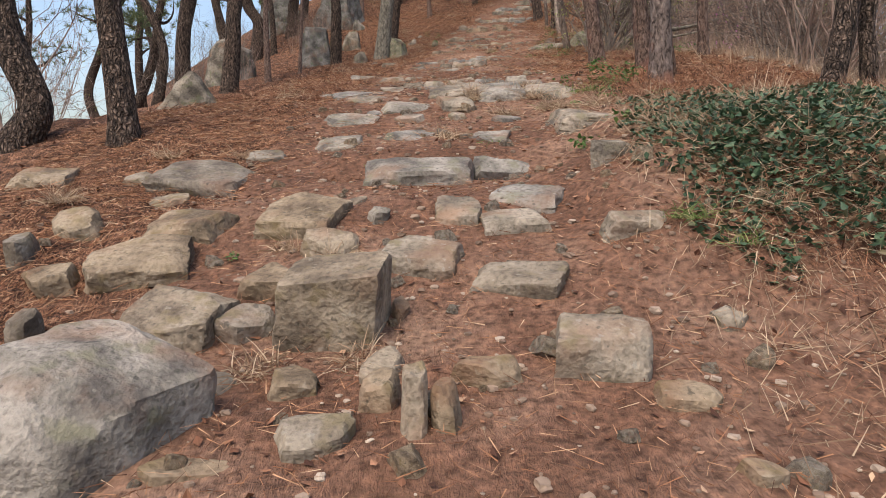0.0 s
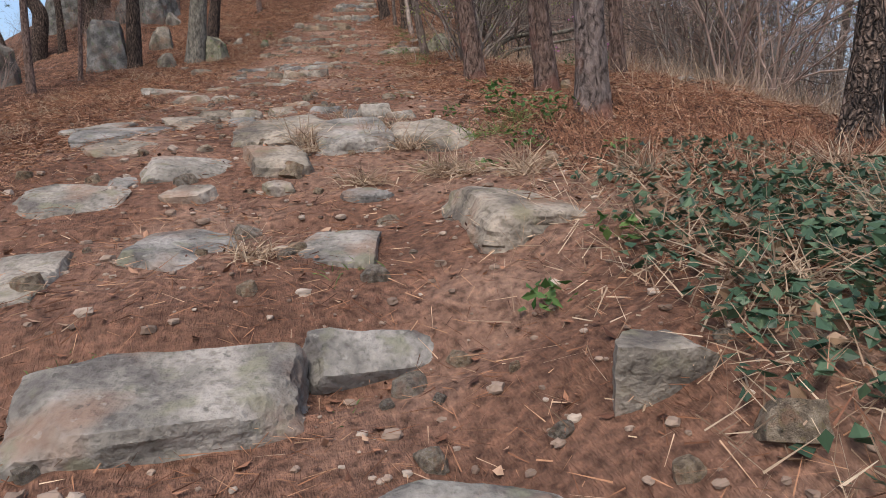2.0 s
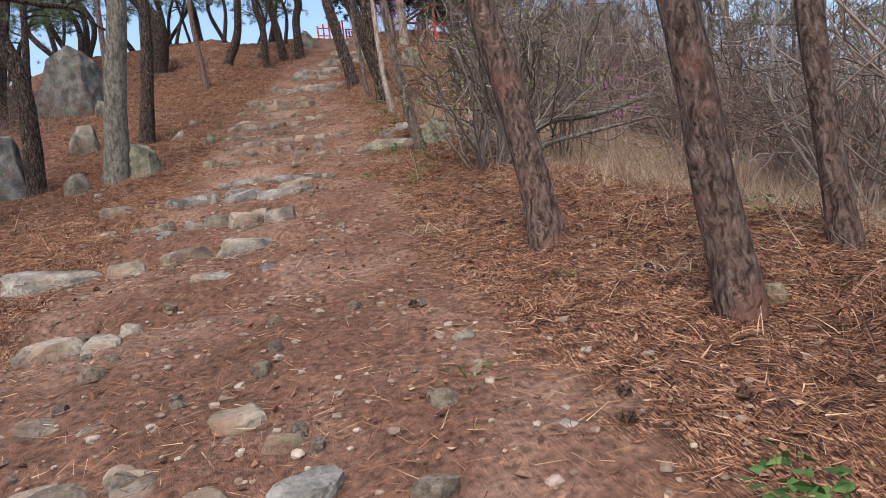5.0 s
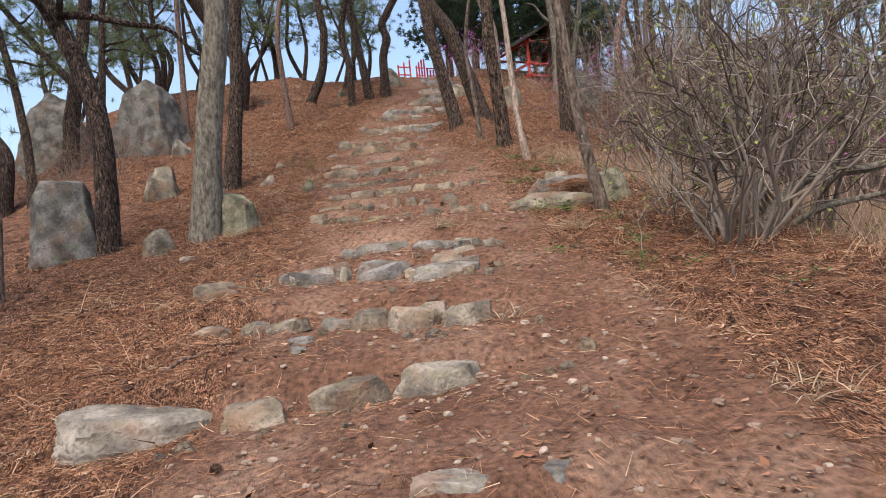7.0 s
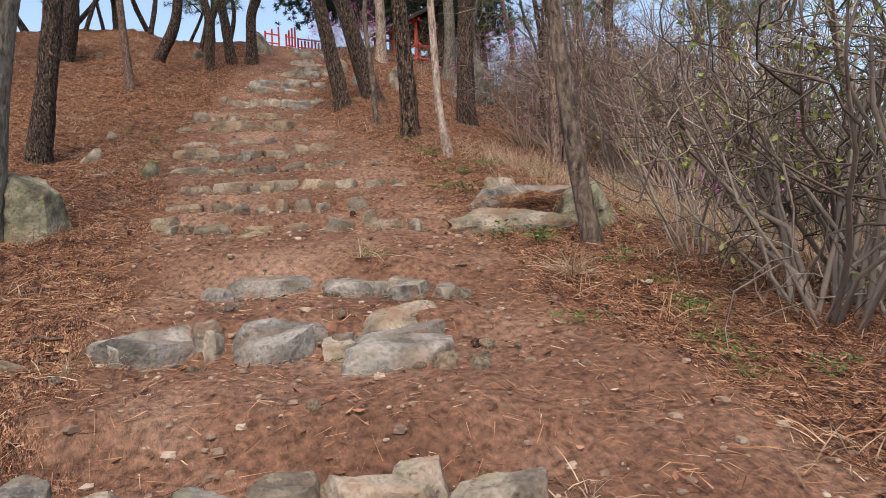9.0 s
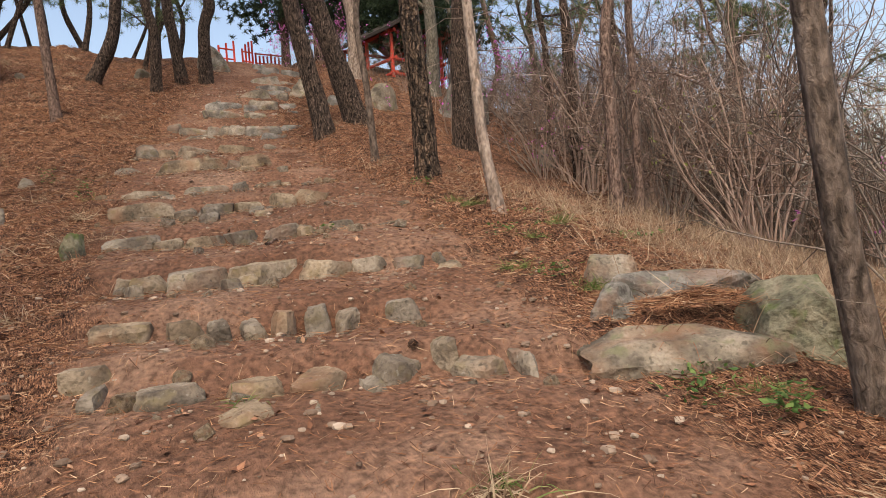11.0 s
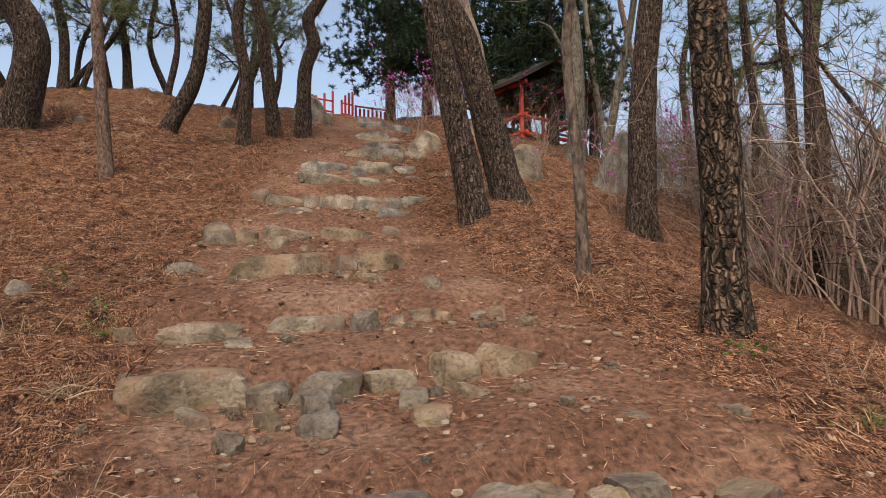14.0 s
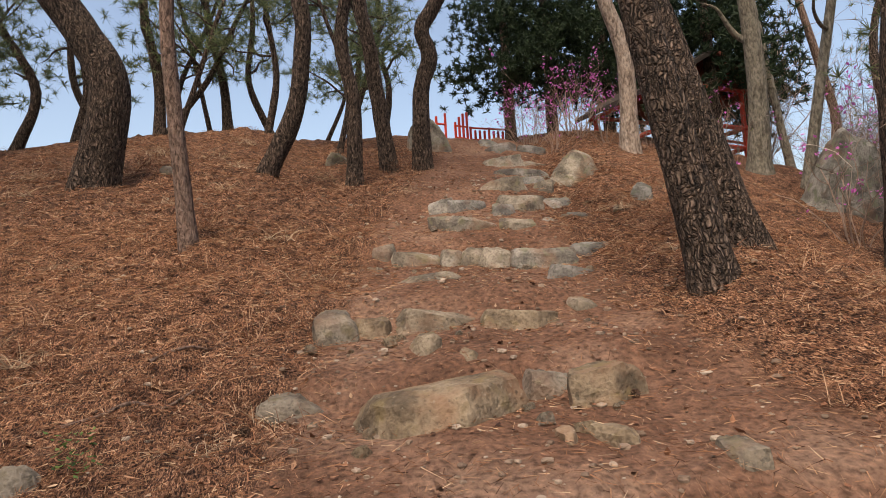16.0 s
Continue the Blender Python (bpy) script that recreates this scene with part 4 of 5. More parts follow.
tree("red", 0.075, -2.69, 25.78, [(0.02, -0.01, 1.63), (0.04, -0.03, 3.25)], 8, 2, 3)
tree("dark", 0.2, -5.9, 23.2, [(0.17, -0.04, 1.15), (-0.18, 0.03, 1.77), (-0.31, 0.05, 2.71)], 8, 4, 5)
tree("red", 0.036, -2.94, 15.4, [(0.07, -0.02, 0.97), (0.16, -0.04, 2.25)], 6, 0, 3)
tree("dark", 0.235, -1.61, 27.63, [(0.2, -0.18, 1.19), (-0.07, -0.18, 1.81), (-0.32, -0.17, 2.22)], 8, 4, 6, low=0.25)
tree("red", 0.07, -0.25, 25.13, [(-0.07, -0.1, 1.04), (-0.12, -0.2, 2.1)], 8, 2, 3, low=0.6)
tree("dark", 0.12, 0.33, 27.98, [(0.39, -0.18, 0.86), (0.52, -0.32, 1.8), (0.5, -0.36, 2.24)], 8, 4, 5, low=0.4)
tree("dark", 0.1, 1.47, 28.01, [(0.02, -0.13, 1.14), (-0.11, -0.18, 1.89), (-0.05, -0.26, 2.49)], 8, 4, 5, low=0.4)
tree("dark", 0.12, 2.08, 28.84, [(-0.16, -0.1, 1.28), (-0.26, -0.16, 2.03), (-0.36, -0.2, 2.53)], 8, 4, 5, low=0.4)
tree("dark", 0.13, 2.59, 28.88, [(0.01, -0.13, 1.16), (0.15, -0.22, 1.66), (0.04, -0.24, 2.09), (0.22, -0.31, 2.41)], 8, 3, 4, low=0.6)
tree("dark", 0.135, 3.25, 22.9, [(-0.21, 0.0, 1.09), (-0.39, -0.01, 2.0)], 8, 0, 3, low=0.6)
tree("dark", 0.185, 4.12, 23.8, [(-0.35, 0.04, 1.29), (-0.62, 0.07, 2.14)], 8, 2, 4, low=0.6)
tree("scaly", 0.115, 3.24, 19.6, [(-0.05, -0.05, 0.86), (-0.12, -0.09, 1.76)], 7, 0, 3)
tree("brown", 0.044, 3.18, 20.88, [(-0.06, -0.05, 0.89), (-0.12, -0.06, 1.41), (-0.13, -0.1, 1.89)], 6, 0, 4)
tree("dark", 0.2, 6.4, 24.4, [(-0.02, -0.11, 1.52), (0.0, -0.19, 2.37), (0.06, -0.28, 3.23)], 8, 3, 5, low=0.35)
tree("dark", 0.074, 7.69, 22.73, [(-0.15, -0.09, 1.88), (-0.2, -0.15, 2.89), (-0.22, -0.2, 3.56)], 8, 2, 4)
tree("pale", 0.05, 3.05, 17.95, [(-0.07, 0.06, 0.66), (-0.09, 0.1, 1.44)], 6, 0, 3)
tree("red", 0.067, 5.0, 18.75, [(0.02, 0.03, 1.2), (0.04, 0.04, 2.1)], 7, 1, 3)
tree("dark", 0.084, 8.49, 23.6, [(-0.03, 0.08, 1.58), (-0.02, 0.13, 2.98)], 8, 2, 4)
tree("dark", 0.18, 11.22, 25.47, [(-0.02, 0.08, 1.68), (0.05, 0.11, 3.19)], 9, 3, 5)
tree("dark", 0.25, 14.06, 25.18, [(0.47, -0.15, 1.59), (0.59, -0.1, 4.06)], 9, 3, 6, low=0.3)
tree("brown", 0.064, 2.66, 14.73, [(-0.12, 0.03, 0.8), (-0.24, 0.05, 2.0)], 6, 0, 4)
tree("red", 0.05, 5.76, 19.22, [(0.02, 0.01, 1.26), (0.05, 0.02, 2.57)], 7, 1, 3)
tree("pale", 0.15, 6.14, 29.14, [(-0.04, -0.16, 1.56), (-0.33, -0.2, 2.51)], 7, 0, 5, low=0.3)
tree("grey", 0.16, 7.72, 28.08, [(0.0, -0.14, 1.3), (-0.13, -0.26, 2.61)], 7, 0, 6, low=0.25)
tree("grey", 0.08, 7.58, 26.98, [(0.2, -0.2, 1.42), (0.39, -0.37, 2.57)], 7, 0, 5, low=0.25)
tree("dark", 0.112, -2.57, 6.09, [(-0.05, 0.06, 0.6), (-0.12, 0.12, 1.16)], 7, 2, 5, low=0.25)
tree("dark", 0.14, -3.68, 12.77, [(0.08, 0.11, 1.04), (0.12, 0.17, 1.64)], 8, 3, 5, low=0.3)
tree("dark", 0.13, -3.5, 6.17, [(0.15, 0.04, 0.38), (-0.04, 0.09, 0.86), (-0.13, 0.13, 1.23)], 7, 2, 5, low=0.25)
tree("dark", 0.09, 3.29, 6.15, [(0.1, 0.03, 0.56), (0.13, 0.04, 0.78)], 7, 0, 3)
tree("dark", 0.067, 3.66, 6.2, [(-0.01, 0.05, 0.47), (-0.01, 0.08, 0.84)], 7, 0, 3)
tree("red", 0.06, -3.4, 14.5, [(-0.02, 0.08, 1.39)], 7, 1, 3)

# woods along the crest and down both sides
woods = np.random.default_rng(31)
for i in range(26):
    x, y = woods.uniform(-9, 2.6), woods.uniform(30, 36)
    bend = woods.normal(size=3) * 0.35
    tree("dark", woods.uniform(0.05, 0.11), x, y, [(bend[0], 0, 1.2), (bend[0] + bend[1], 0, 2.4)], woods.uniform(4.6, 6.6), 2, 8, "crooked pine on the crest against the sky", low=0.22)
for i in range(14):
    x, y = woods.uniform(-9.5, -4.5), woods.uniform(8, 28)
    bend = woods.normal(size=3) * 0.3
    tree("dark", woods.uniform(0.08, 0.15), x, y, [(bend[0], 0, 1.2), (bend[0] + bend[1], 0, 2.4)], woods.uniform(5, 7), 4, 6, "dark pine below the trail", low=0.3)
for i in range(24):
    x, y = woods.uniform(8, 17), woods.uniform(12, 31)
    bend = woods.normal(size=3) * 0.25
    tree(("dark", "grey", "red")[i % 3], woods.uniform(0.05, 0.12), x, y, [(bend[0], 0, 1.2), (bend[0] + bend[1], 0, 2.4)], woods.uniform(6, 9), 1, 6, low=0.3)


def cedar(x, y, height, bottom, reach):
    """A conical evergreen whose boughs droop in rings from bottom upwards."""
    root = new("cedar")
    root.location = (x, y, at(x, y) - 0.05)
    v, f = tube(smooth_line([(0, 0, -0.2), (0.03, 0.02, height * 0.3), (-0.03, 0, height * 0.7), (0, 0, height)], 5), np.linspace(0.16, 0.02, 16), 9, 0.1, x)
    mesh_object("trunk", v, f, BARKS["dark"], root)
    z = bottom
    while z < height:
        r = reach * (1 - (z - bottom) / (height - bottom + 0.6)) ** 0.8
        for k in range(max(3, int(6 * r))):
            a, q = tree_rng.uniform(0, 6.28), r * tree_rng.uniform(0.35, 1.0)
            ob = tagged(new("bough", CEDAR_BOUGHS[int(tree_rng.integers(3))]), kind="stuff")
            ob.parent = root
            ob.matrix_local = pose(q * np.cos(a), q * np.sin(a), z - 0.2 * q + tree_rng.uniform(-0.15, 0.15), 0, 14, math.degrees(a)) @ Matrix.Scale(tree_rng.uniform(0.6, 0.95), 4)
        z += 0.36
    return tagged(root, "dense dark green cedar behind the red structure", "tree", "cedars on the crest")


for x, y, h, low, r in ((5.9, 34.4, 6.5, 1.75, 1.35), (6.9, 34.2, 7.0, 1.6, 1.5), (8.2, 33.8, 6.5, 1.2, 1.4), (9.3, 33.0, 6.2, 1.2, 1.3), (10.8, 32.0, 5.0, 1.6, 1.0), (8.3, 29.9, 5.5, 1.35, 0.95)):
    cedar(x, y, h, low, r)

# ---- shrubs ----
shrub(3.0, 13.2, 3, 30, 2.7, 1.0, TWIG, BUD, 0.24, 0.035, "large leafless shrub with tangled grey stems beside the trail", 0.017, 4, bend=0.42, base=0.3)
shrub(3.9, 13.6, 4, 18, 2.7, 0.8, TWIG, BUD, 0.16, 0.032, "large leafless shrub with tangled grey stems beside the trail", 0.016, 4, bend=0.4, base=0.3)
shrub(3.2, 14.3, 5, 12, 2.2, 0.8, TWIG, None, label="leafless grey shrub leaning over the trail")
SHRUBS = [shrub(5.0 + 1.2 * i, 10.5 + i, 40 + i, 12, 2.9, 0.5, BROWN_TWIG if i % 3 else TWIG, BUD if i == 2 else None, 0.06, label="dense bare thicket shrub with brown stems", thick=0.0105, fork=4, bend=0.3) for i in range(6)]
for i in range(150):
    y = woods.uniform(8.5, 31)
    x = woods.uniform(4.6, 13) if y < 16 else woods.uniform(6.2 if y < 23 else 9.5, 15)
    copy_thing(SHRUBS[i % 6], pose(x, y, at(x, y), 0, 0, woods.uniform(0, 360)) @ Matrix.Scale(woods.uniform(0.6, 1.35), 4))
for i in range(34):
    x, y = woods.uniform(6.8, 14), woods.uniform(18, 23.5)
    copy_thing(SHRUBS[i % 6], pose(x, y, at(x, y), 0, 0, woods.uniform(0, 360)) @ Matrix.Scale(woods.uniform(1.1, 1.7), 4))
for i in range(26):
    x, y = woods.uniform(-8, -3.4), woods.uniform(7, 27)
    copy_thing(SHRUBS[i % 6], pose(x, y, at(x, y), 0, 0, woods.uniform(0, 360)) @ Matrix.Scale(woods.uniform(0.3, 0.55) * (1.6 if y < 15 else 1.0), 4))
for i in range(13):
    x, y = woods.uniform(6.6, 9.6), woods.uniform(26.3, 29.8)
    copy_thing(SHRUBS[i % 6], pose(x, y, at(x, y), 0, 0, woods.uniform(0, 360)) @ Matrix.Scale(woods.uniform(0.3, 0.55), 4))
AZALEA = shrub(6.6, 25.2, 77, 8, 1.5, 0.6, BROWN_TWIG, BLOSSOM, 0.16, 0.05, "bare azalea shrub with pink-purple blossoms", 0.008, name="azalea")
for x, y, s in ((6.1, 31.2, 1.2), (5.4, 31.8, 1.1), (6.8, 32.2, 1.2), (8.6, 26.6, 1.3), (9.4, 27.2, 1.4), (9.9, 25.4, 1.2), (6.2, 16.5, 1.1), (7.8, 29.5, 1.0), (5.2, 30.2, 0.8), (10.8, 28, 1.5), (5.2, 31.5, 0.9), (5.7, 31.3, 1.0), (6.0, 30.7, 1.0), (6.3, 30.2, 0.9), (9.3, 28.2, 1.5), (10.1, 27.6, 1.4), (7.3, 22.6, 0.9)):
    copy_thing(AZALEA, pose(x, y, at(x, y), 0, 0, woods.uniform(0, 360)) @ Matrix.Scale(s, 4))


# ---- red fence and pavilion on the crest ----
def bar(name, a, b, t, mat, parent):
    v, f = tube([a, b], [t, t], 6)
    return mesh_object(name, v + [np.array(a, float), np.array(b, float)], f + [(i, len(v), (i + 1) % 6) for i in range(6)] + [(6 + i, 6 + (i + 1) % 6, len(v) + 1) for i in range(6)], mat, parent, False)


def fence(x, y, posts, step, heights, turn):
    root = new("fence")
    root.matrix_world = pose(x, y, at(x, y), 0, 0, turn)
    for i in range(posts):
        h = heights[i % len(heights)]
        bar("post", (i * step, 0, -0.2), (i * step, 0, h), 0.05 if h > 0.8 else 0.035, RED, root)
    for z in (0.12, 0.42):
        bar("rail", (0, 0, z), ((posts - 1) * step, 0, z), 0.025, RED, root)
    return tagged(root, "red-painted railing at the top of the steps", "fence", "red railings")


fence(4.75, 35.2, 4, 0.12, (0.5, 0.65, 0.75, 0.8), 20)
fence(5.25, 35.6, 9, 0.13, (0.45, 0.36, 0.36, 0.36), 8)
fence(4.0, 35.0, 3, 0.25, (0.5, 0.6, 0.7), 15)


def pavilion(x, y, turn):
    root = new("pavilion")
    root.matrix_world = pose(x, y, at(x, y) - 0.75, 0, 0, turn) @ Matrix.Scale(0.85, 4)
    for px in (-1.3, 0.0, 1.3):
        for py in (-1, 1):
            bar("post", (px, py, 0), (px, py, 1.75), 0.06, RED, root)
    for z in (0.4, 0.85, 1.7):
        for py in (-1, 1):
            bar("beam", (-1.5, py, z), (1.5, py, z), 0.055, RED, root)
        for px in (-1.3, 1.3):
            bar("beam", (px, -1.1, z), (px, 1.1, z), 0.05, RED, root)
    for px in (-1.3, 0.0):
        bar("brace", (px, -1, 0.5), (px + 1.3, -1, 1.0), 0.03, RED, root)
    for s, mat in ((-1, ROOF_RED), (1, ROOF_DARK)):
        v = [(-1.6, 0, 2.5), (1.6, 0, 2.5), (1.6, s * 1.4, 1.7), (-1.6, s * 1.4, 1.7)]
        v += [(a, b, c - 0.1) for a, b, c in v]
        mesh_object("roof", v, [(0, 1, 2, 3), (7, 6, 5, 4), (0, 4, 5, 1), (1, 5, 6, 2), (2, 6, 7, 3), (3, 7, 4, 0)], mat, root, False)
    return tagged(root, "small red-painted timber pavilion half hidden by trees", "pavilion")


pavilion(8.0, 31.0, 104)

# ---- loose cover of the ground ----
cover = np.random.default_rng(8)


def litter(name, count, x0, x1, y0, y1, length, width, mat, label, keep, lift=0.02, steep=0.18):
    x, y = cover.uniform(x0, x1, count), cover.uniform(y0, y1, count)
    ok = cover.random(count) < keep(x, y)
    x, y = x[ok], y[ok]
    n = len(x)
    z = ground_z(x, y) + np.array([lump(a, b) for a, b in zip(x, y)]) + cover.uniform(0, lift, n)
    a = cover.uniform(0, 2 * np.pi, n)
    grad = (ground_z(x, y + 0.05) - ground_z(x, y - 0.05)) * 10
    way = np.stack([np.cos(a), np.sin(a), np.sin(a) * grad + cover.normal(0, steep, n)], 1)
    way /= np.linalg.norm(way, axis=1)[:, None]
    v, f = blades(np.stack([x, y, z + 0.006], 1), way, cover.uniform(0.5, 1.3, n) * length, cover.uniform(0.6, 1.4, n) * width)
    me = bpy.data.meshes.new(name)
    me.from_pydata(v.tolist(), [], f.tolist())
    me.materials.append(mat)
    return tagged(new(name, me), label, "litter", kind="stuff")


litter("pine_needle_litter", 210000, -3.0, 4.0, 0.6, 13.5, 0.085, 0.003, NEEDLE_LITTER, "brown fallen pine needles strewn over the soil", lambda x, y: 0.2 + 0.8 * (1 - trail(x, y)))
litter("pine_needle_litter", 250000, -2.6, 5.0, 13.5, 26, 0.062, 0.0034, NEEDLE_LITTER, "brown fallen pine needles strewn over the slope", lambda x, y: 0.22 + 0.78 * (1 - trail(x, y)))
litter("pine_needle_litter", 70000, -5.0, 7.0, 24, 32, 0.08, 0.005, NEEDLE_LITTER, "brown fallen pine needles strewn below the crest", lambda x, y: 0.2 + 0.8 * (1 - trail(x, y)))
litter("twig_litter", 4500, -2.5, 4.4, 0.8, 26, 0.15, 0.004, NEEDLE_LITTER, "dry broken twigs lying on the litter", lambda x, y: 0.25 + 0.75 * (1 - trail(x, y)), 0.02, 0.12)
litter("dead_bracken", 80000, -3.5, 5.6, 6, 31, 0.075, 0.006, BRACKEN, "brown dead bracken and leaves on the banks", lambda x, y: (1 - trail(x, y)) ** 2 * np.where(y < 17, 0.5, 1.0), 0.04, 0.5)
litter("dry_grass", 60000, 2.4, 9.0, 7.5, 19, 0.26, 0.0045, STRAW, "pale dry grass on the slope", lambda x, y: ease(2.6, 4.2, x), 0.02, 1.6)
litter("dry_grass", 14000, 1.1, 3.8, 1.6, 7.4, 0.1, 0.004, BRACKEN, "dry straw and dead stems among the plants", lambda x, y: ease(1.0, 1.9, x), 0.05, 0.7)

litter("dead_stems", 6500, 1.45, 3.3, 5.3, 7.3, 0.13, 0.004, BRACKEN, "dense grey-brown dead stems standing beside the trail", lambda x, y: ease(1.3, 1.9, x), 0.02, 1.3)
litter("dead_stems", 9000, 0.7, 3.4, 1.8, 5.6, 0.11, 0.004, STRAW, "dry grass stems among creeper leaves", lambda x, y: ease(0.7, 1.3, x) * 0.7, 0.06, 0.9)


def dead_leaves(count, x0, x1, y0, y1):
    """Curled brown leaves lying loose."""
    x, y = cover.uniform(x0, x1, count), cover.uniform(y0, y1, count)
    ok = cover.random(count) < 0.22 + 0.78 * (1 - trail(x, y))
    x, y = x[ok], y[ok]
    z = ground_z(x, y) + np.array([lump(a, b) for a, b in zip(x, y)]) + 0.012
    v, f = leaf_quads(np.stack([x, y, z], 1), cover.uniform(0.015, 0.055, len(x)), cover, 0.6, 1.9)
    me = bpy.data.meshes.new("dead_leaf_litter")
    me.from_pydata(v.tolist(), [], f.tolist())
    me.materials.append(BRACKEN)
    return tagged(new("dead_leaf_litter", me), "small brown dead leaves strewn over the ground", "litter", kind="stuff")


dead_leaves(60000, -3.4, 5.2, 1.0, 29)


def pebbles(count, x0, x1, y0, y1):
    """Loose small stones, joined."""
    x, y = cover.uniform(x0, x1, count), cover.uniform(y0, y1, count)
    ok = cover.random(count) < 0.15 + 0.85 * trail(x, y)
    x, y = x[ok], y[ok]
    s = np.clip(cover.lognormal(-5.0, 0.6, len(x)), 0.003, 0.022)
    p, faces = box_shell(2)
    p = p / ((np.abs(p) ** 3).sum(1) ** (1 / 3))[:, None]
    faces = np.array(faces)
    verts, quads = [], []
    for i in range(len(x)):
        q = p * (1 + cover.normal(0, 0.16, p.shape)) * s[i] * np.array((1.2, 1.0, 0.65))
        c, d = np.cos(x[i] * 50), np.sin(x[i] * 50)
        q = np.stack([q[:, 0] * c - q[:, 1] * d + x[i], q[:, 0] * d + q[:, 1] * c + y[i], q[:, 2] + at(x[i], y[i]) + lump(x[i], y[i]) + 0.25 * s[i]], 1)
        quads.append(faces + len(p) * i)
        verts.append(q)
    me = bpy.data.meshes.new("pebbles")
    me.from_pydata(np.concatenate(verts).tolist(), [], np.concatenate(quads).tolist())
    me.materials.append(PEBBLES)
    return tagged(new("pebbles", me), "loose pebbles and gravel on the trodden soil", "pebbles", kind="stuff")


pebbles(6500, -2.2, 2.6, 0.8, 14)
pebbles(6000, -1.0, 3.8, 14, 28)

# loose fist-sized stones, most of them below the step rows and at the trail's foot
RUBBLE = []
for i in range(14):
    q, faces = rock_shape(stone_rng, 5, 3, False, 0.08, 0, 0.4)
    me = bpy.data.meshes.new("loose_stone")
    me.from_pydata((q * (0.5, 0.42, 0.3)).tolist(), [], [list(map(int, f)) for f in faces])
    me.shade_smooth()
    me.set_sharp_from_angle(angle=radians(24))
    me.materials.append(TAN)
    RUBBLE.append(me)
for i in range(295):
    if i < 140:
        y = cover.uniform(1.6, 10.5)
        x = float(centre(y)) + cover.normal(-0.2, 0.75)
    else:
        k = STEPS[int(cover.integers(2, len(STEPS)))]
        x = cover.uniform(k[2] - 0.2, k[3] + 0.3)
        y = k[0] + k[1] * (x - 1) - abs(cover.normal(0, 0.28)) - 0.04
    s = float(np.clip(cover.lognormal(-2.75, 0.4), 0.035, 0.14))
    ob = new("loose_stone", RUBBLE[i % 14])
    ob.matrix_world = pose(x, y, at(x, y) + lump(x, y) + 0.08 * s, cover.uniform(-25, 25), cover.uniform(-25, 25), cover.uniform(0, 360)) @ Matrix.Scale(s, 4)
    tagged(ob, "loose fist-sized stone on the trodden soil", "stone", "loose stones on the trail")

# ---- low plants ----
plant_rng = np.random.default_rng(61)


def tuft(x, y, mat, count=60, length=0.18, label="", name="grass_tuft", spread=0.05):
    b = plant_rng.normal(size=(count, 3)) * (spread, spread, 0)
    w = plant_rng.normal(size=(count, 3)) * (0.7, 0.7, 0.25) + (0, 0, 0.7)
    w /= np.linalg.norm(w, axis=1)[:, None]
    v, f = blades(b, w, plant_rng.uniform(0.5, 1.2, count) * length, np.full(count, 0.006), plant_rng.uniform(0.2, 0.7, count), 3)
    ob = mesh_object(name, v, f, mat, smooth=False)
    ob.location = (x, y, at(x, y) + lump(x, y) - 0.01)
    return tagged(ob, label or ("tuft of dry straw-coloured grass" if mat is STRAW else "small tuft of green grass"), "grass", "grass tufts", "stuff")


def herb(x, y, leaves=40, size=0.05, spread=0.1, height=0.1, mat=None, label=""):
    c = plant_rng.normal(size=(leaves, 3)) * (0.55 * spread, 0.55 * spread, 0)
    c[:, 2] = plant_rng.uniform(0.01, height, leaves)
    v, f = leaf_quads(c, plant_rng.uniform(0.6, 1.2, leaves) * size * 0.62, plant_rng, 0.5)
    ob = new("herb")
    ob.location = (x, y, at(x, y) + lump(x, y))
    tagged(mesh_object("foliage", v, f, mat or HERB, ob, smooth=False), kind="stuff")
    return tagged(ob, label or "small bright green leafy plant", "plant", "low plants")


for x, y, n, ln in ((0.75, 6.95, 90, 0.18), (0.35, 6.85, 80, 0.18), (0.92, 7.3, 80, 0.17), (1.05, 6.15, 110, 0.18), (0.6, 6.3, 90, 0.16), (0.2, 7.5, 70, 0.15), (1.3, 5.9, 110, 0.2), (-0.25, 2.72, 70, 0.16), (-0.62, 2.7, 60, 0.15), (-0.45, 3.55, 50, 0.13), (0.1, 5.5, 90, 0.16), (0.35, 7.0, 80, 0.2), (0.9, 6.75, 90, 0.2), (0.62, 7.6, 70, 0.18),
                    (0.95, 12.45, 40, 0.14), (-0.7, 3.7, 60, 0.14), (1.0, 6.3, 120, 0.2), (1.4, 6.25, 90, 0.18), (1.7, 5.6, 120, 0.22), (1.4, 4.4, 100, 0.22), (2.0, 4.6, 140, 0.28), (2.4, 5.3, 140, 0.28),
                    (1.5, 3.4, 90, 0.2), (-1.4, 5.4, 80, 0.14), (-0.9, 3.1, 60, 0.14), (-2.2, 4.4, 120, 0.16), (-0.1, 19.3, 90, 0.2), (0.0, 20.3, 90, 0.2), (1.1, 14.95, 60, 0.18), (2.2, 14.3, 140, 0.22), (-2.0, 5.6, 100, 0.15)):
    tuft(x, y, STRAW, int(n * 1.5), ln * 1.25)
for i in range(46):
    x, y = woods.uniform(-6, 2.5), woods.uniform(26.5, 30)
    tuft(x, y, BRACKEN if i % 3 else STRAW, 60, woods.uniform(0.2, 0.4), "dry brown grass tuft on the crest", spread=0.12)
for i in range(290):
    y = woods.uniform(8, 28)
    x = float(centre(y)) + (woods.uniform(1.2, 3.2) if i % 2 else -woods.uniform(1.1, 3.4))
    tuft(x, y, BRACKEN if i % 5 else STRAW, 60, woods.uniform(0.14, 0.3), "dry brown grass tuft in the litter", spread=0.1)
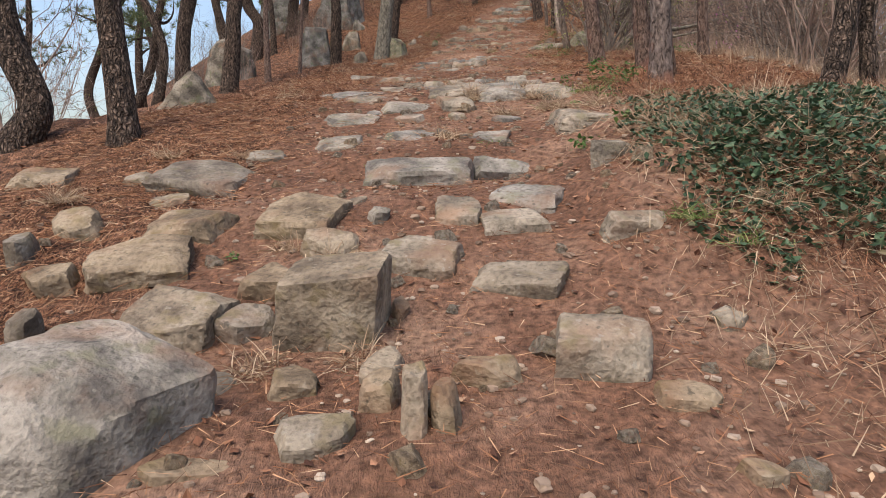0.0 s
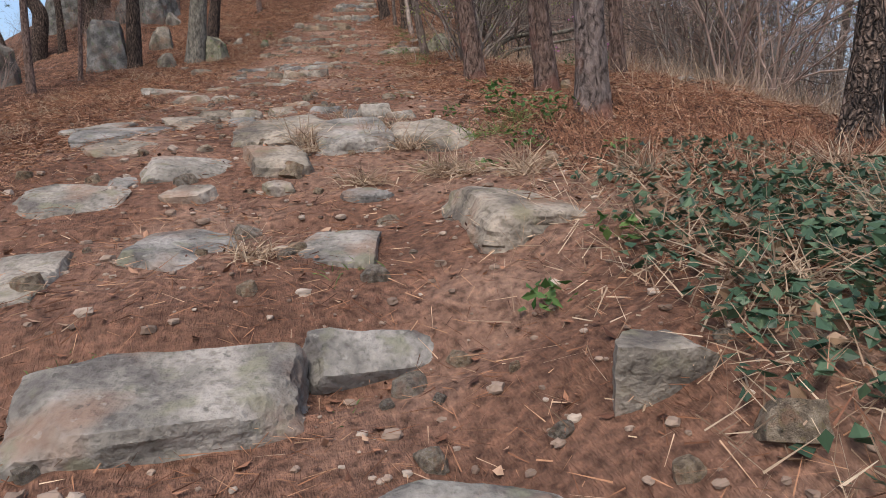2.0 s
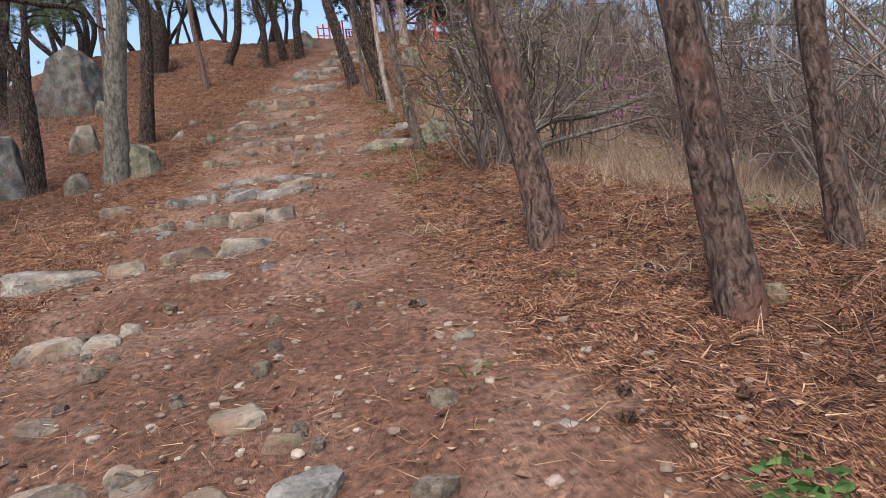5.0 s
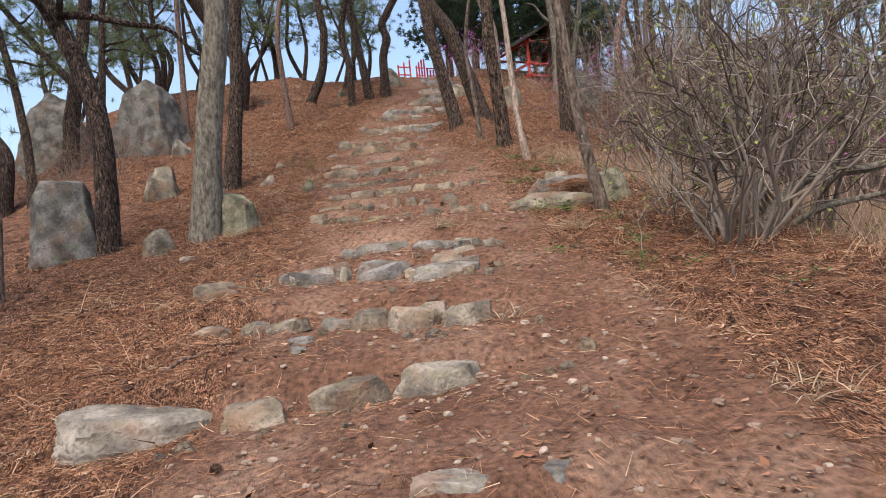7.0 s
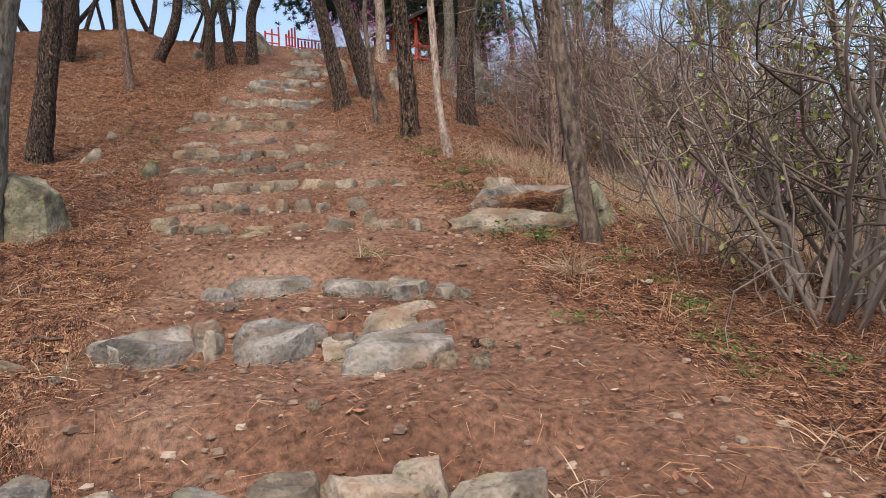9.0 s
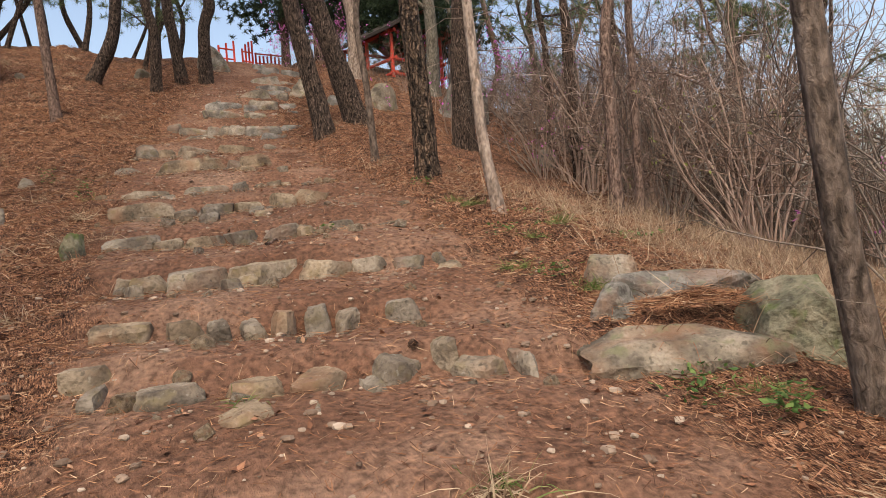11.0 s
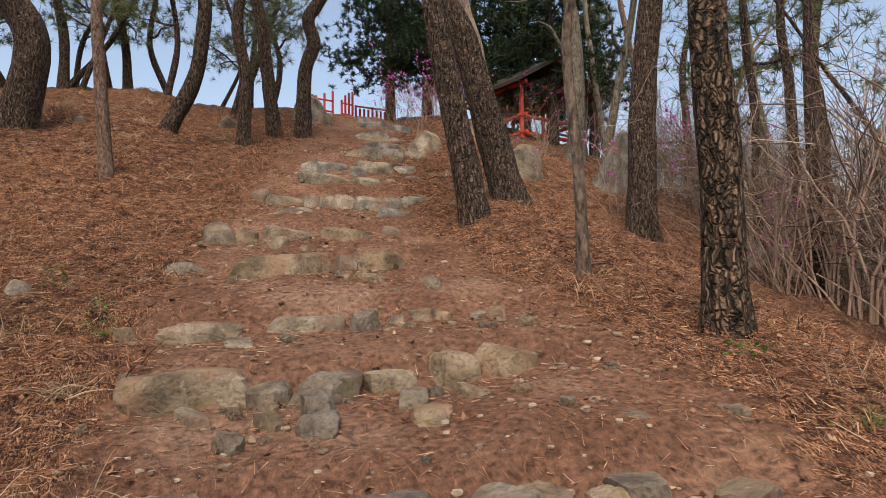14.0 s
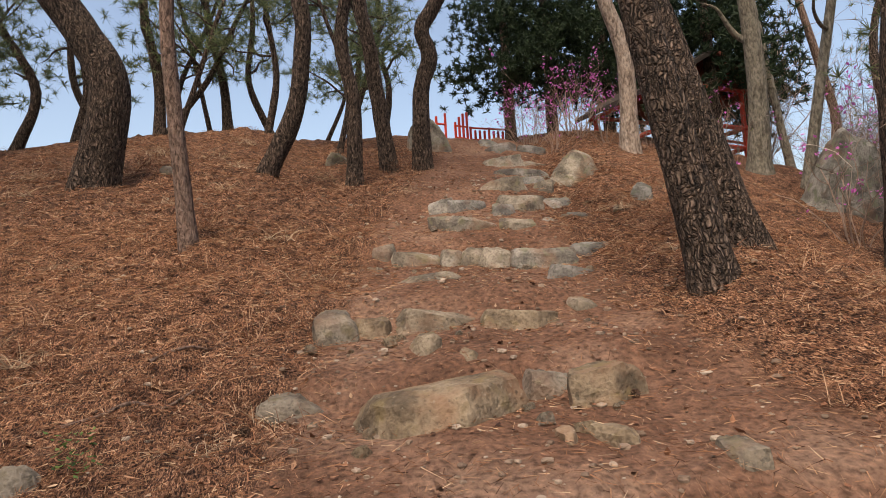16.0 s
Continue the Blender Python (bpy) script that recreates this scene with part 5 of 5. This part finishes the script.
for x, y, n, ln in ((1.15, 3.4, 120, 0.16), (1.3, 3.2, 90, 0.15), (-0.35, 4.9, 50, 0.1), (0.32, 4.62, 40, 0.09), (0.4, 5.35, 40, 0.1), (1.0, 6.4, 80, 0.14), (1.25, 6.85, 120, 0.2), (1.05, 5.6, 60, 0.15),
                    (1.15, 14.95, 60, 0.15), (2.5, 16.9, 90, 0.16), (3.0, 18.6, 80, 0.15), (2.2, 13.2, 80, 0.15), (2.4, 13.6, 80, 0.14), (1.2, 8.6, 40, 0.1), (0.55, 16.0, 50, 0.12), (2.9, 17.3, 90, 0.15), (0.2, 8.2, 50, 0.1), (3.2, 17.4, 120, 0.14), (3.5, 17.8, 120, 0.14), (3.0, 18.3, 110, 0.14), (2.7, 16.4, 120, 0.15), (3.8, 18.2, 110, 0.14), (2.45, 15.05, 100, 0.13), (0.1, 21.2, 70, 0.14), (2.5, 13.9, 100, 0.14), (2.1, 12.9, 80, 0.12), (1.5, 6.9, 110, 0.2), (1.7, 7.2, 110, 0.22)):
    tuft(x, y, GRASS, n, ln)
for x, y, n, s, sp, h in ((0.95, 4.75, 40, 0.07, 0.09, 0.1), (1.3, 4.9, 50, 0.08, 0.1, 0.1), (1.62, 7.35, 90, 0.09, 0.12, 0.25), (1.75, 6.9, 110, 0.08, 0.16, 0.2), (1.55, 6.6, 60, 0.07, 0.12, 0.1), (1.3, 7.4, 30, 0.06, 0.06, 0.12),
                          (1.2, 6.2, 30, 0.07, 0.07, 0.06), (1.9, 6.2, 40, 0.07, 0.1, 0.1), (-0.5, 3.3, 30, 0.04, 0.06, 0.05), (-0.95, 3.55, 24, 0.045, 0.05, 0.05), (2.2, 15.15, 90, 0.06, 0.13, 0.15), (2.35, 14.85, 70, 0.07, 0.1, 0.12),
                          (2.55, 16.6, 70, 0.06, 0.15, 0.1), (2.75, 17.4, 60, 0.06, 0.14, 0.1), (3.3, 17.9, 90, 0.06, 0.22, 0.08), (3.7, 17.2, 90, 0.06, 0.25, 0.08), (2.55, 14.3, 60, 0.06, 0.15, 0.1), (2.3, 13.4, 70, 0.05, 0.15, 0.12),
                          (2.0, 9.3, 20, 0.05, 0.05, 0.05), (0.05, 21.25, 60, 0.06, 0.12, 0.2), (-0.3, 22.1, 70, 0.05, 0.09, 0.2), (2.15, 13.0, 60, 0.05, 0.12, 0.08), (2.35, 12.7, 50, 0.05, 0.1, 0.07), (1.75, 13.6, 50, 0.05, 0.12, 0.07), (3.0, 19.2, 40, 0.06, 0.12, 0.08), (1.75, 18.5, 24, 0.05, 0.05, 0.05), (3.1, 9.4, 120, 0.06, 0.22, 0.15), (2.6, 12.0, 50, 0.05, 0.2, 0.1)):
    herb(x, y, n, s, sp, h)


def creeper(x, y, count, sx, sy, height, label):
    """A bed of dark leaves over dead stems."""
    root = new("creeper_bed")
    root.location = (x, y, at(x, y))
    ring, turn = 1.5 * plant_rng.random(count) ** 0.6, plant_rng.uniform(0, 2 * np.pi, count)
    ring *= 1 + 0.25 * np.sin(3 * turn + x * 5) + 0.12 * np.sin(7 * turn)
    c = np.stack([sx * ring * np.cos(turn), sy * ring * np.sin(turn), 0 * ring], 1)
    gx, gy = c[:, 0] + x, c[:, 1] + y
    hump = height * np.exp(-(c[:, 0] / (1.6 * sx)) ** 2 - (c[:, 1] / (1.6 * sy)) ** 2)
    c[:, 2] = ground_z(gx, gy) - at(x, y) + hump * plant_rng.uniform(0.25, 1.0, count) + 0.015
    v, f = leaf_quads(c, plant_rng.uniform(0.6, 1.3, count) * 0.046, plant_rng, 0.45, 1.5)
    tagged(mesh_object("foliage", v, f, LEAF, root, smooth=False), kind="stuff")
    n = int(count * 0.55)
    b = c[:n].copy()
    b[:, 2] -= 0.06
    w = plant_rng.normal(size=(n, 3)) * (0.8, 0.8, 0.3) + (0, 0, 0.45)
    w /= np.linalg.norm(w, axis=1)[:, None]
    v, f = blades(b, w, plant_rng.uniform(0.05, 0.17, n), np.full(n, 0.005), plant_rng.uniform(0, 0.4, n), 2)
    tagged(mesh_object("dead_growth", v, f, STRAW, root, smooth=False), kind="stuff")
    return tagged(root, label, "ground cover")


creeper(1.42, 3.75, 950, 0.24, 0.42, 0.09, "low dark green creeper leaves at the trail edge")
creeper(1.5, 4.5, 450, 0.24, 0.36, 0.06, "low dark green creeper leaves at the trail edge")
creeper(1.85, 3.7, 2900, 0.36, 0.5, 0.27, "bed of dark green creeper leaves with dry stems")
creeper(2.45, 4.6, 2000, 0.5, 0.5, 0.18, "bed of dark green creeper leaves with dry stems")
creeper(1.7, 4.9, 500, 0.35, 0.4, 0.12, "sparse dark creeper leaves in brown litter")
creeper(2.2, 5.9, 300, 0.4, 0.35, 0.12, "sparse dark creeper leaves in brown litter")
creeper(2.7, 3.7, 2000, 0.5, 0.5, 0.2, "bed of dark green creeper leaves with dry stems")


def pine_cone(x, y, s):
    rng = plant_rng
    t = np.linspace(0, 1, 46)
    a = np.arange(46) * 2.4
    r = s * np.sin(np.pi * (0.12 + 0.82 * t)) * 0.55
    c = np.stack([r * np.cos(a), r * np.sin(a), (t - 0.5) * s * 1.3], 1)
    v, f = leaf_quads(c, np.full(46, s * 0.5), rng, 0.2, 1.3)
    ob = mesh_object("pine_cone", v, f, CONE, smooth=False)
    ob.matrix_world = pose(x, y, at(x, y) + lump(x, y) + s * 0.4, rng.uniform(50, 120), 0, rng.uniform(0, 360))
    return tagged(ob, "dark brown open pine cone on the litter", "pine cone", "pine cones")


for x, y in ((-0.62, 11.35), (0.35, 22.3), (0.15, 22.9), (-0.2, 23.6), (0.5, 23.9), (2.1, 21.9), (1.85, 11.6), (-1.2, 12.5), (1.55, 8.0), (1.62, 8.15), (1.9, 7.9), (1.2, 13.6), (1.4, 20.0), (0.9, 19.9), (1.35, 16.05), (2.4, 9.2), (1.2, 9.4), (1.1, 20.9)):
    pine_cone(x, y, 0.038)


# ---- bent and fallen branches ----
def branch(points, r0, r1, mat, label, name="fallen_branch"):
    line = smooth_line(points, 6)
    v, f = tube(line, np.linspace(r0, r1, len(line)), 9, 0.1, points[0][0])
    return tagged(mesh_object(name, v, f, mat), label, "branch")


g0 = at(3.3, 13.3)
branch([(3.25, 13.2, g0 - 0.1), (3.4, 13.25, g0 + 0.15), (3.8, 13.3, g0 + 0.38), (4.4, 13.3, g0 + 0.42), (5.2, 13.4, g0 + 0.6)], 0.055, 0.03, BARKS["grey"], "thick grey branch bent low over the ground", "bent_branch")
branch([(3.45, 13.3, g0 - 0.05), (3.7, 13.1, g0 + 0.12), (4.2, 12.9, g0 + 0.2), (4.8, 12.7, g0 + 0.28)], 0.032, 0.014, BARKS["grey"], "grey branch bent low over the ground", "bent_branch")
for x, y, a, ln in ((-0.75, 14.55, -15, 0.22), (-0.2, 23.1, 35, 0.5), (3.1, 21.2, -8, 0.9), (-0.5, 22.6, 15, 0.6), (1.9, 10.6, 30, 0.35), (2.5, 12.8, -30, 0.5), (3.4, 21.6, 10, 1.4), (3.9, 22.0, -25, 1.2), (1.75, 6.5, 120, 0.5), (2.3, 12.2, 60, 0.5), (-1.05, 12.55, 20, 0.25), (1.2, 18.2, 50, 0.3), (2.6, 11.9, 200, 0.4)):
    c, s = math.cos(radians(a)), math.sin(radians(a))
    branch([(x + c * ln * k, y + s * ln * k, at(x + c * ln * k, y + s * ln * k) + lump(x + c * ln * k, y + s * ln * k) + 0.012 + 0.02 * (k == 0.5)) for k in (0, 0.25, 0.5, 0.75, 1)], 0.012, 0.006, BARKS["red"], "dry broken branch lying on the litter")
